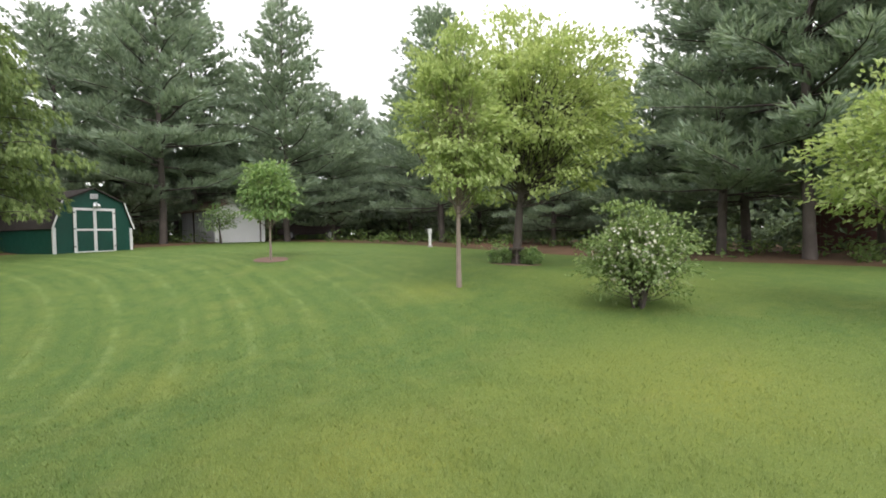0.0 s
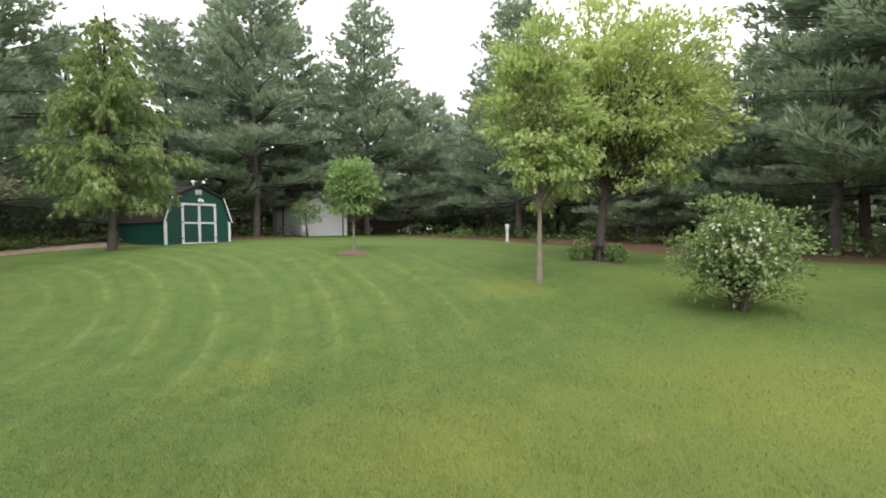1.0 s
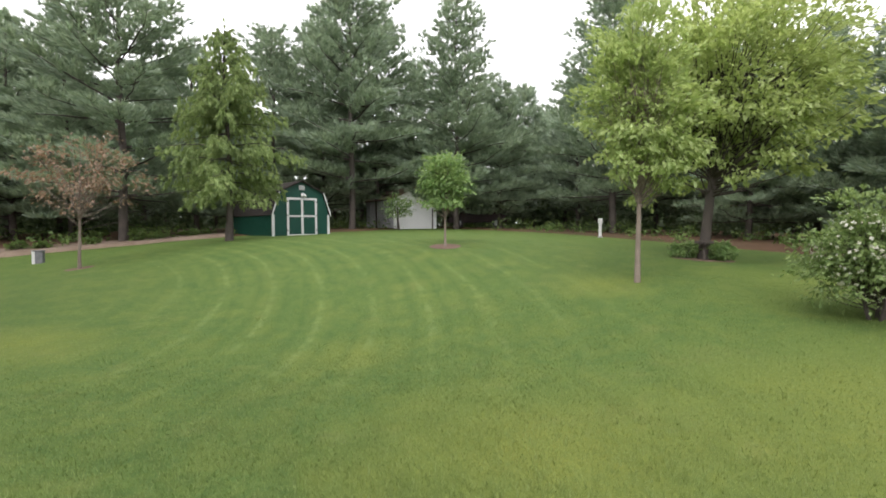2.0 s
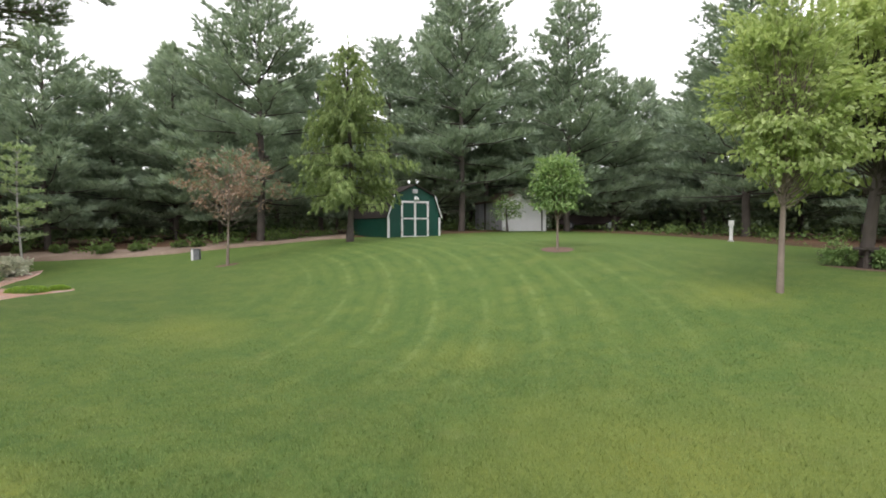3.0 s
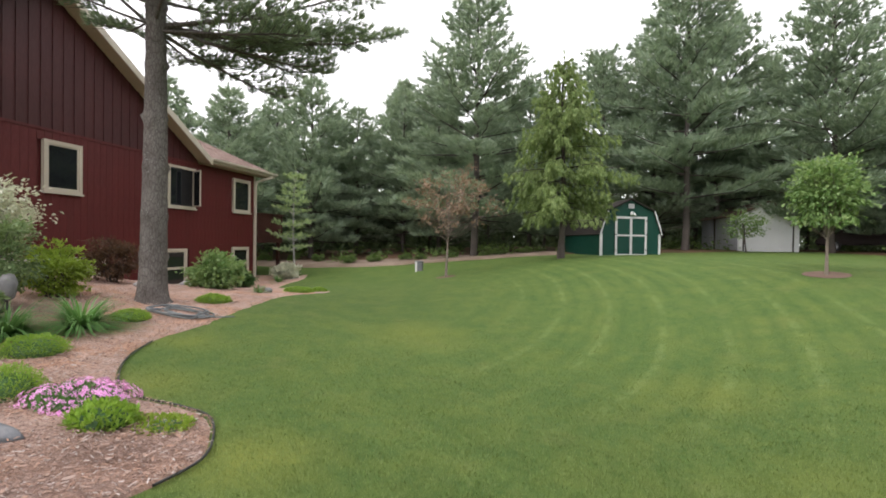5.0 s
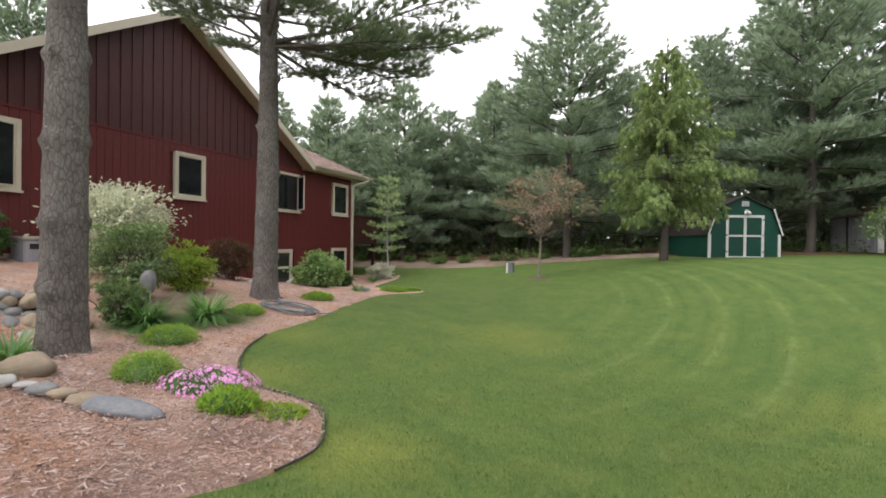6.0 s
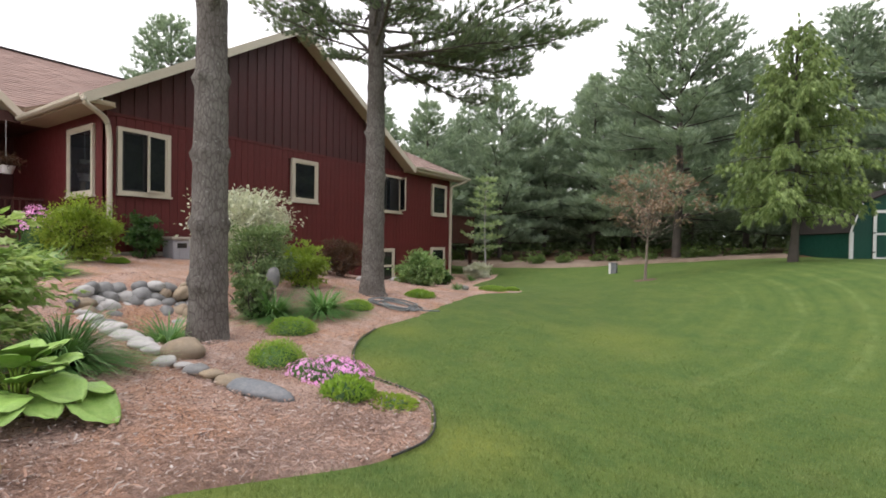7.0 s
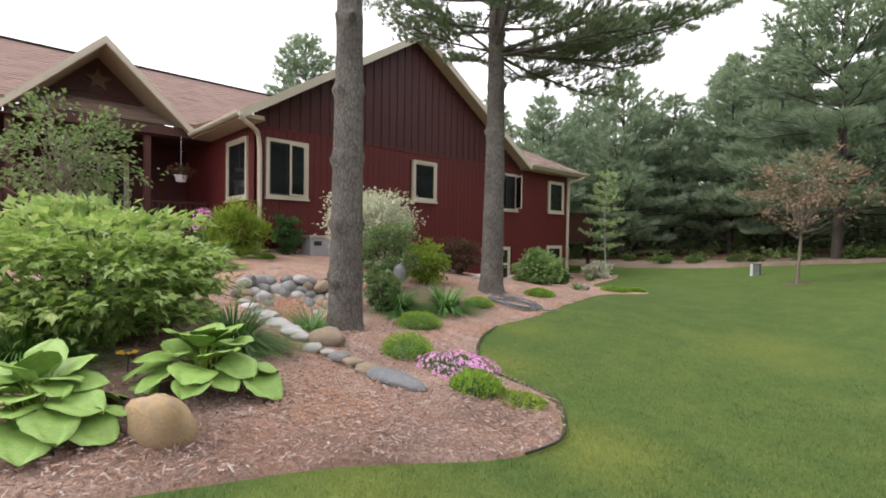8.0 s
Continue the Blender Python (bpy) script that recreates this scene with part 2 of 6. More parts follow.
MULCH = mulch_material()
CHIP = surface("dark_bark_chip", (0.14, 0.095, 0.075), (0.20, 0.14, 0.11), 0.95, 30, 1.5, 0.5, 0.01, spec=0.1)
LITTER = surface("pine_litter_ground", (0.13, 0.078, 0.050), (0.075, 0.06, 0.035), 0.95, 25, 0.35, 0.8, 0.04, spec=0.1)
BARK = bark_material()
DARKBARK = surface("dark_bark", (0.110, 0.094, 0.084), (0.068, 0.060, 0.054), 0.95, 14, 1.5, 0.9, 0.03, (1, 1, 0.4), spec=0.1)
THINBARK = surface("smooth_grey_bark", (0.26, 0.215, 0.18), (0.19, 0.155, 0.13), 0.85, 25, 3.0, 0.4, 0.006, (1, 1, 2.0), spec=0.2)
SHINGLE = shingle_material()
GLASS = glass_material()
BLACK = surface("black_plastic_and_dark_room", (0.02, 0.02, 0.021), (0.03, 0.03, 0.03), 0.5, 40, 2, 0.1, 0.002)
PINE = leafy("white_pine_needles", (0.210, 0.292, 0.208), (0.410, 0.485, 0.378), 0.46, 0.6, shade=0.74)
# same needles, paler and bluer: the haze of distance is put into the colour
HAZEPINE = leafy("haze_paled_pine_needles", (0.250, 0.328, 0.262), (0.415, 0.485, 0.400), 0.46, 0.6, shade=0.75)
NEARPINE = leafy("near_pine_needles", (0.160, 0.225, 0.145), (0.290, 0.350, 0.235), 0.5, 0.6, shade=0.8)
SPRUCE = leafy("spruce_needles", (0.170, 0.255, 0.090), (0.410, 0.500, 0.200), 0.45, 0.55, shade=0.65)
MAPLE = leafy("fresh_maple_leaves", (0.310, 0.410, 0.150), (0.520, 0.600, 0.290), 0.55, 0.36, clump=2.0, shade=0.8)
OAK = leafy("young_oak_leaves", (0.340, 0.430, 0.160), (0.540, 0.610, 0.300), 0.55, 0.4, shade=0.8)
LINDEN = leafy("mid_green_leaves", (0.155, 0.275, 0.095), (0.350, 0.450, 0.190), 0.4, 0.36, clump=3.0, shade=0.8)
COPPER = leafy("copper_crab_leaves", (0.240, 0.185, 0.130), (0.420, 0.280, 0.215), 0.42, 0.5)
BRUSH = leafy("underbrush_leaves", (0.110, 0.190, 0.055), (0.210, 0.290, 0.090), 0.4, 0.55)
# leaves toned dark: the gloom inside the woods is put into the colour
SHADELEAF = leafy("shade_toned_woodland_leaves", (0.095, 0.140, 0.075), (0.150, 0.200, 0.105), 0.4, 0.6)
BLADE = blade_material()
LILY = leafy("daylily_blades", (0.105, 0.245, 0.070), (0.250, 0.410, 0.150), 0.42, 0.4)
HOSTA = surface("hosta_leaf", (0.215, 0.370, 0.080), (0.300, 0.450, 0.120), 0.42, 26, 6.0, 0.35, 0.006, vary=0.12)
EUON = leafy("light_green_leaves", (0.240, 0.385, 0.105), (0.560, 0.650, 0.300), 0.45, 0.35, clump=3.5, shade=0.65)
SPIREA = leafy("yellow_green_leaves", (0.200, 0.310, 0.035), (0.330, 0.420, 0.070), 0.42, 0.45, clump=3.0)
DEEP = leafy("deep_green_leaves", (0.050, 0.120, 0.035), (0.100, 0.190, 0.055), 0.35, 0.4, clump=3.0)
SEDUM = leafy("sedum_leaves", (0.210, 0.370, 0.050), (0.380, 0.520, 0.095), 0.3, 0.5, clump=8.0)
GREYGREEN = leafy("grey_green_leaves", (0.140, 0.220, 0.090), (0.270, 0.340, 0.170), 0.4, 0.45, clump=3.0)
DAPPLED = leafy("cream_dappled_leaves", (0.480, 0.520, 0.400), (0.840, 0.820, 0.740), 0.38, 0.5, clump=3.0, shade=0.85)
BARBERRY = leafy("dark_red_leaves", (0.075, 0.045, 0.028), (0.170, 0.090, 0.050), 0.35, 0.45, clump=3.0)
PINK = leafy("pink_petals", (0.740, 0.270, 0.640), (0.870, 0.540, 0.820), 0.3, 0.5, clump=6.0, shade=0.9)
PETAL = leafy("white_petals", (0.700, 0.660, 0.600), (0.820, 0.800, 0.740), 0.3, 0.6, clump=6.0)
STONE_A = surface("grey_field_stone", (0.260, 0.255, 0.250), (0.160, 0.160, 0.164), 0.8, 18, 3.0, 0.5, 0.01, vary=0.45)
STONE_B = surface("tan_field_stone", (0.330, 0.255, 0.175), (0.230, 0.185, 0.140), 0.85, 18, 3.0, 0.5, 0.01, vary=0.4)
STONE_C = surface("ochre_boulder", (0.460, 0.320, 0.170), (0.350, 0.270, 0.190), 0.85, 22, 7.0, 0.7, 0.02)
STONE_D = surface("pale_stone", (0.500, 0.480, 0.460), (0.380, 0.370, 0.365), 0.85, 18, 3.0, 0.5, 0.01, vary=0.35)
SLATE = surface("blue_grey_slate", (0.135, 0.145, 0.160), (0.190, 0.190, 0.197), 0.7, 20, 4.0, 0.4, 0.006)
HOSE = surface("grey_garden_hose", (0.150, 0.165, 0.170), (0.110, 0.122, 0.126), 0.5, 40, 3.0, 0.1, 0.002)
BUSHLEAF = leafy("bush_leaves", (0.150, 0.230, 0.085), (0.310, 0.390, 0.165), 0.42, 0.4, clump=3.0, shade=0.8)
BRIGHTWHITE = surface("white_enamel_door", (0.80, 0.80, 0.81), (0.76, 0.76, 0.77), 0.4, 40, 1.5, 0.05, 0.002)
ASHLEAF = leafy("pale_sapling_leaves", (0.280, 0.390, 0.190), (0.500, 0.590, 0.340), 0.42, 0.45, shade=0.85)
FARMULCH = surface("weathered_mulch", (0.185, 0.140, 0.105), (0.265, 0.205, 0.165), 0.95, 18, 0.9, 0.8, 0.03, spec=0.1)
from mathutils import geometry

# ---- building helpers ----
def part(name, mesh, material, parent, label=""):
    """Links a bmesh or a mesh as one object under a thing or a part; its geometry is given in the thing's world place."""
    if isinstance(mesh, bmesh.types.BMesh):
        me = bpy.data.meshes.new(name)
        mesh.to_mesh(me)
        mesh.free()
    else:
        me = mesh
    if material and not me.materials:
        me.materials.append(material)
    ob = new(name, me)
    if parent is not None:
        ob.parent = parent
        if parent.data is None:
            ob.matrix_parent_inverse = parent.matrix_basis.inverted()
    if label:
        ob["label"] = label
    return ob


def thing(name, loc, label, category, group=""):
    ob = new(name)
    ob.empty_display_size = 0.2
    ob.matrix_basis = Matrix.Translation(loc)
    return tagged(ob, label, category, group)


def soup(name, V, F, smooth=False):
    """A mesh from arrays of corners and faces of one size."""
    V, F = np.asarray(V, np.float32), np.asarray(F, np.int32)
    me = bpy.data.meshes.new(name)
    k = F.shape[1]
    me.vertices.add(len(V))
    me.vertices.foreach_set("co", V.ravel())
    me.loops.add(F.size)
    me.loops.foreach_set("vertex_index", F.ravel())
    me.polygons.add(len(F))
    me.polygons.foreach_set("loop_start", np.arange(0, F.size, k, dtype=np.int32))
    me.polygons.foreach_set("use_smooth", np.full(len(F), smooth))
    me.update(calc_edges=True)
    return me


def box(bm, x0, x1, y0, y1, z0, z1):
    m = Matrix.Translation(((x0 + x1) / 2, (y0 + y1) / 2, (z0 + z1) / 2)) @ Matrix.Diagonal((abs(x1 - x0), abs(y1 - y0), abs(z1 - z0), 1))
    return bmesh.ops.create_cube(bm, size=1, matrix=m)["verts"]


def prism(bm, pts, shift):
    """A solid from a flat polygon and the vector by which it is drawn out."""
    a = [bm.verts.new(p) for p in pts]
    b = [bm.verts.new(Vector(p) + Vector(shift)) for p in pts]
    bm.faces.new(a), bm.faces.new(b[::-1])
    for i in range(len(a)):
        j = (i + 1) % len(a)
        bm.faces.new((a[j], a[i], b[i], b[j]))
    bmesh.ops.recalc_face_normals(bm, faces=bm.faces[:])


def solid(pts, shift, m=None):
    bm = bmesh.new()
    prism(bm, pts, shift)
    if m:
        bm.transform(m)
    return bm


def block(x0, x1, y0, y1, z0, z1, bevel=0.0, m=None):
    bm = bmesh.new()
    box(bm, x0, x1, y0, y1, z0, z1)
    if bevel:
        bmesh.ops.bevel(bm, geom=bm.edges[:], offset=bevel, segments=2, affect="EDGES")
    if m:
        bm.transform(m)
    return bm


def tube_arrays(pts, radii, sides=8):
    """Corners and quads of a tapered tube along points."""
    pts = np.asarray(pts, float)
    d = np.gradient(pts, axis=0)
    d /= np.linalg.norm(d, axis=1)[:, None] + 1e-9
    ref = np.where(np.abs(d[:, 2:3]) > 0.9, np.array([[1.0, 0, 0]]), np.array([[0, 0, 1.0]]))
    u = np.cross(d, ref)
    u /= np.linalg.norm(u, axis=1)[:, None] + 1e-9
    v = np.cross(d, u)
    a = np.linspace(0, 2 * np.pi, sides, endpoint=False)
    V = pts[:, None] + np.asarray(radii)[:, None, None] * (np.cos(a)[None, :, None] * u[:, None] + np.sin(a)[None, :, None] * v[:, None])
    n = len(pts)
    i, j = np.meshgrid(np.arange(n - 1), np.arange(sides), indexing="ij")
    q = np.stack([i * sides + j, i * sides + (j + 1) % sides, (i + 1) * sides + (j + 1) % sides, (i + 1) * sides + j], -1).reshape(-1, 4)
    return V.reshape(-1, 3), q


class Heap:
    """Gathers arrays of corners and faces into one mesh."""

    def __init__(self):
        self.V, self.F, self.n = [], [], 0

    def add(self, V, F):
        self.V.append(V)
        self.F.append(np.asarray(F) + self.n)
        self.n += len(V)

    def mesh(self, name, smooth=False):
        return soup(name, np.concatenate(self.V), np.concatenate(self.F), smooth)


def tube(name, pts, radii, sides=10):
    return soup(name, *tube_arrays(pts, radii, sides), smooth=True)


# ---- the lie of the land: heights of the ground at a few places, joined by a smooth sheet ----
GRADE = np.array([(0, 0, 0), (1.9, 2.4, -.05), (1, 4.3, -.1), (.8, 7.2, -.12), (-3.3, 4, .03), (-2.7, 8.6, .02), (5, 3.7, .15),
                  (6.75, 6.75, .56), (7.25, 3.4, .4), (5.2, 12, 1.06), (3, 20.5, 1.2), (0, 18.4, 1.12), (-3.8, 16.5, .43), (-5.8, 20, .41),
                  (-13.4, 19.9, -.15), (-13.4, 15, -.15), (-7.4, 7.7, .42), (-6.5, 3.6, .3), (-4.1, 1, .3), (-13.4, 6, 1.1), (-13.4, 10, .8),
                  (12.1, 9.6, .7), (17, 3, .55), (19, 13, .8), (-9, 29, .85), (-14.5, 27, .5), (8, 30, 1.4), (-16, 2, 1.3), (-3, -8, .2), (14, -10, .2)])


def spline_u(r2):
    return 0.5 * r2 * np.log(r2 + 1e-9)


def spline_fit(g, soft=0.4):
    n = len(g)
    k = spline_u(((g[:, None, :2] - g[None, :, :2]) ** 2).sum(2)) + soft * np.eye(n)
    p = np.c_[np.ones(n), g[:, :2]]
    return np.linalg.solve(np.block([[k, p], [p.T, np.zeros((3, 3))]]), np.r_[g[:, 2], 0, 0, 0])


COEF = spline_fit(GRADE)


def heights(xy):
    xy = np.atleast_2d(np.asarray(xy, float))
    n = len(GRADE)
    r = np.linalg.norm(xy, axis=1)
    q = xy * np.minimum(1, 34 / np.maximum(r, 1e-6))[:, None]
    z = spline_u(((q[:, None] - GRADE[None, :, :2]) ** 2).sum(2)) @ COEF[:n] + COEF[n] + q @ COEF[n + 1:]
    w = np.clip((r - 24) / 16, 0, 1)
    return z * (1 - w) + np.clip(z, 0.5, 1.4) * w


def gz(x, y):
    return float(heights((x, y))[0])


def disc_sheet(name, radii, sides, lift=0.0):
    a = np.linspace(0, 2 * np.pi, sides, endpoint=False)
    rr = np.asarray(radii)
    xy = (rr[:, None, None] * np.stack([np.cos(a), np.sin(a)], -1)[None]).reshape(-1, 2)
    sunk = 0.5 * np.exp(-(((xy - [-7.3, 3.5]) / [1.35, 1.0]) ** 4).sum(1))   # the hollow in the bed
    V = np.c_[xy, heights(xy) + lift - sunk]
    V = np.r_[V, [[0, 0, gz(0, 0) + lift]]]
    i, j = np.meshgrid(np.arange(len(rr) - 1), np.arange(sides), indexing="ij")
    q = np.stack([i * sides + j, (i + 1) * sides + j, (i + 1) * sides + (j + 1) % sides, i * sides + (j + 1) % sides], -1).reshape(-1, 4)
    mid = [(len(V) - 1, k, (k + 1) % sides) for k in range(sides)]
    me = bpy.data.meshes.new(name)
    me.from_pydata(V.tolist(), [], q.tolist() + mid)
    me.polygons.foreach_set("use_smooth", np.full(len(me.polygons), True))
    return me


ground = part("ground", disc_sheet("ground", [0.6 * 1.075 ** k for k in range(60)] + [60, 90, 200, 600, 2500], 120), LAWN, None)
tagged(ground, "mown green lawn with dry patches and curved mower lines", "lawn", kind="structure")

# woods floor: brown litter outside the lawn's edge; bearing clockwise from +y in degrees, distance in metres
EDGE = [(-60, 40), (-45, 33), (-32, 28), (-22, 25.5), (-8, 24), (5, 24.5), (14, 26), (22, 33), (32, 27), (45, 22), (60, 18.5), (75, 17), (95, 17), (130, 24), (180, 30), (240, 45), (300, 40)]


def edge_at(b):
    return np.interp(b % 360, *zip(*sorted([(k % 360, r) for k, r in EDGE] + [(k % 360 - 360, r) for k, r in EDGE] + [(k % 360 + 360, r) for k, r in EDGE])))


def woods_floor():
    b = np.arange(0, 360, 1.5)
    wob = np.array([0.5 * noise.noise((math.cos(radians(k)) * 6, math.sin(radians(k)) * 6, 3)) for k in b])
    r0 = np.array([edge_at(k) for k in b]) + wob
    V = []
    for f in (0, 0.4, 1.2, 3, 6, 11, 18, 28, 45):
        r = r0 + f
        xy = np.stack([r * np.sin(np.radians(b)), r * np.cos(np.radians(b))], -1)
        V.append(np.c_[xy, heights(xy) + (-0.03 if f == 0 else 0.03 if f < 1 else 0.06)])
    n = len(b)
    i, j = np.meshgrid(np.arange(len(V) - 1), np.arange(n), indexing="ij")
    q = np.stack([i * n + j, i * n + (j + 1) % n, (i + 1) * n + (j + 1) % n, (i + 1) * n + j], -1).reshape(-1, 4)
    return soup("woods_floor", np.concatenate(V), q, True)


tagged(part("woods_floor", woods_floor(), LITTER, None), "brown pine-needle litter on the floor of the woods", "ground", kind="structure")

# the planted bed between lawn and house: its border, from the far house corner round to behind the walk
BORDER = [(-11.5, 21.3), (-10.95, 19.9), (-10.6, 17.8), (-9.6, 15.6), (-8.2, 14.2), (-6.85, 13.4), (-6.42, 12.85), (-6.65, 11.9), (-6.7, 10.9), (-6.3, 9.2), (-5.85, 7.27), (-5.68, 5.84), (-5.29, 5.03), (-4.67, 4.34), (-4.23, 4.13), (-3.75, 4.09),
          (-3.37, 3.98), (-3.05, 3.62), (-2.84, 3.22), (-2.83, 2.79), (-2.93, 2.44), (-3.3, 1.62), (-3.47, 0.97), (-3.7, 0.2), (-4.2, -1.0), (-5.5, -3.0), (-9.0, -5.0)]


def smooth_line(pts, n=8):
    p = [Vector((*q, 0)) for q in pts]
    out = []
    for i in range(len(p) - 1):
        a, b, c, d = p[max(i - 1, 0)], p[i], p[i + 1], p[min(i + 2, len(p) - 1)]
        for k in range(n):
            s = k / n
            q = 0.5 * (2 * b + (c - a) * s + (2 * a - 5 * b + 4 * c - d) * s * s + (3 * b - a - 3 * c + d) * s ** 3)
            out.append((q.x, q.y))
    return np.array(out + [pts[-1]])


RIM = smooth_line(BORDER)
BEDLINE = np.concatenate([RIM, [(-19.5, -8.0), (-19.5, 5.3), (-13.5, 5.3), (-13.5, 20.9)]])


def inside(xy, poly):
    """Which points lie in a polygon."""
    x, y = np.asarray(xy)[:, 0:1], np.asarray(xy)[:, 1:2]
    a, b = poly, np.roll(poly, -1, 0)
    cut = ((a[:, 1] > y) != (b[:, 1] > y)) & (x < (b[:, 0] - a[:, 0]) * (y - a[:, 1]) / (b[:, 1] - a[:, 1] + 1e-12) + a[:, 0])
    return cut.sum(1) % 2 == 1


def mound(xy):
    """Raised crown of the bed by the rocks."""
    xy = np.atleast_2d(xy)
    return 0.10 * np.exp(-(((xy - [-6.5, 1.6]) / [2.6, 1.6]) ** 2).sum(1)) + 0.30 * np.exp(-(((xy - [-9.1, 4.0]) / [0.95, 1.0]) ** 2).sum(1)) - 0.30 * np.exp(-(((xy - [-7.2, 3.5]) / [0.72, 0.55]) ** 4).sum(1))


def bed_sheet():
    n = len(BEDLINE)
    nxt, prv = np.roll(BEDLINE, -1, 0), np.roll(BEDLINE, 1, 0)
    nrm = np.stack([-(nxt - prv)[:, 1], (nxt - prv)[:, 0]], 1)
    nrm /= np.linalg.norm(nrm, axis=1)[:, None]
    inner = BEDLINE - nrm * 0.05
    flip = ~inside(inner, BEDLINE)
    inner[flip] = (BEDLINE + nrm * 0.05)[flip]
    gx, gy = np.meshgrid(np.arange(-19.4, -2.7, 0.14), np.arange(-7.9, 20.9, 0.14))
    grid = np.stack([gx.ravel(), gy.ravel()], 1)
    near = np.min(np.linalg.norm(grid[:, None] - RIM[None, ::2], axis=2), axis=1)
    grid = grid[inside(grid, BEDLINE) & (near > 0.13)]
    pts = [Vector(q) for q in np.concatenate([BEDLINE, inner[: len(RIM)], grid])]
    res = geometry.delaunay_2d_cdt(pts, [], [list(range(n))], 1, 1e-4)
    xy = np.array([list(v) for v in res[0]])
    d = np.min(np.linalg.norm(xy[:, None] - RIM[None], axis=2), axis=1)
    z = heights(xy) + mound(xy) * np.clip(d / 0.6, 0, 1) + np.where(d < 0.01, -0.03, 0.022)
    z += np.array([0.026 * noise.noise((x * 1.7, y * 1.7, 0)) + 0.022 * noise.noise((x * 6, y * 6, 4)) for x, y in xy]) * np.clip(d / 0.3, 0, 1)
    me = bpy.data.meshes.new("planting_bed")
    me.from_pydata(np.c_[xy, z].tolist(), [], [list(f) for f in res[2]])
    me.polygons.foreach_set("use_smooth", np.full(len(me.polygons), True))
    return me


def bz(x, y):
    return gz(x, y) + float(mound((x, y))[0]) + 0.022


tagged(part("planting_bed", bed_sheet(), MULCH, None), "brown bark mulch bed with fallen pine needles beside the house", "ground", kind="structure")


def far_strip():
    """Low mulched bed along the edge of the woods."""
    b = np.arange(-36, 0.1, 0.75)
    V = []
    for f in (-0.35, -0.25, 0.8, 1.6, 2.2, 2.4):
        r = np.array([edge_at(k) for k in b]) + f + np.array([0.35 * noise.noise((k * 0.3, 2, 0)) for k in b])
        xy = np.stack([r * np.sin(np.radians(b)), r * np.cos(np.radians(b))], -1)
        V.append(np.c_[xy, heights(xy) + {-0.35: -0.05, 2.4: -0.02}.get(f, 0.12)])
    n = len(b)
    i, j = np.meshgrid(np.arange(len(V) - 1), np.arange(n - 1), indexing="ij")
    return soup("far_bed", np.concatenate(V), np.stack([i * n + j, i * n + j + 1, (i + 1) * n + j + 1, (i + 1) * n + j], -1).reshape(-1, 4), True)


tagged(part("far_bed", far_strip(), FARMULCH, None), "strip of pale brown mulch along the edge of the woods", "ground", kind="structure")

# ---- the house ----
WX = -13.42            # plane of the gable wall
Y0, Y1 = 5.27, 19.91   # its two corners
RIDGE, RZ = 10.6, 8.28
EAVE_A, EAVE_B, EZ = 4.68, 16.42, 4.62
house = thing("house", (-18, 10, 0), "red-stained board-sided house with cream trim and brown shingle roof", "house")


def rake_z(y):
    return RZ - (RZ - EZ) * (abs(y - RIDGE) / (RIDGE - EAVE_A if y < RIDGE else EAVE_B - RIDGE))


WINDOWS = {"big": (5.49, 6.70, 2.58, 4.16), "small": (10.5, 11.57, 2.80, 4.18), "casement": (14.75, 16.1, 2.72, 4.22), "end": (18.33, 19.5, 2.77, 4.2),
           "low_a": (14.6, 15.67, -0.12, 1.27), "low_b": (18.3, 19.42, -0.12, 1.32)}
# wall core behind the boards
bm = bmesh.new()
prism(bm, [(WX - 0.06, Y0, 0.6), (WX - 0.06, Y1, -0.4), (WX - 0.06, Y1, 4.5), (WX - 0.06, EAVE_B, 4.45), (WX - 0.06, RIDGE, RZ - 0.15), (WX - 0.06, Y0, rake_z(Y0) - 0.15)], (-0.14, 0, 0))
part("wall", bm, RED, house)
part("side_wall", block(-19.6, WX - 0.03, Y0, Y0 + 0.16, 0.8, 4.52), RED, house)
part("far_wall", block(-21, WX - 0.03, Y1 - 0.16, Y1, -0.6, 4.55), RED, house)
# the porch's shade is put into this wall's darker red
part("porch_wall", block(-19.76, -19.6, -9, Y0, 1.0, 4.50), SHADERED, house)
part("foundation", block(WX - 0.05, WX + 0.012, Y0, 9.9, 0.4, 1.22), CONCRETE, house)
part("foundation", block(WX - 0.05, WX + 0.012, 9.9, 12.4, 0.2, 1.06), CONCRETE, house)
part("foundation", block(WX - 0.05, WX + 0.012, 12.4, Y1, -0.8, -0.12), CONCRETE, house)


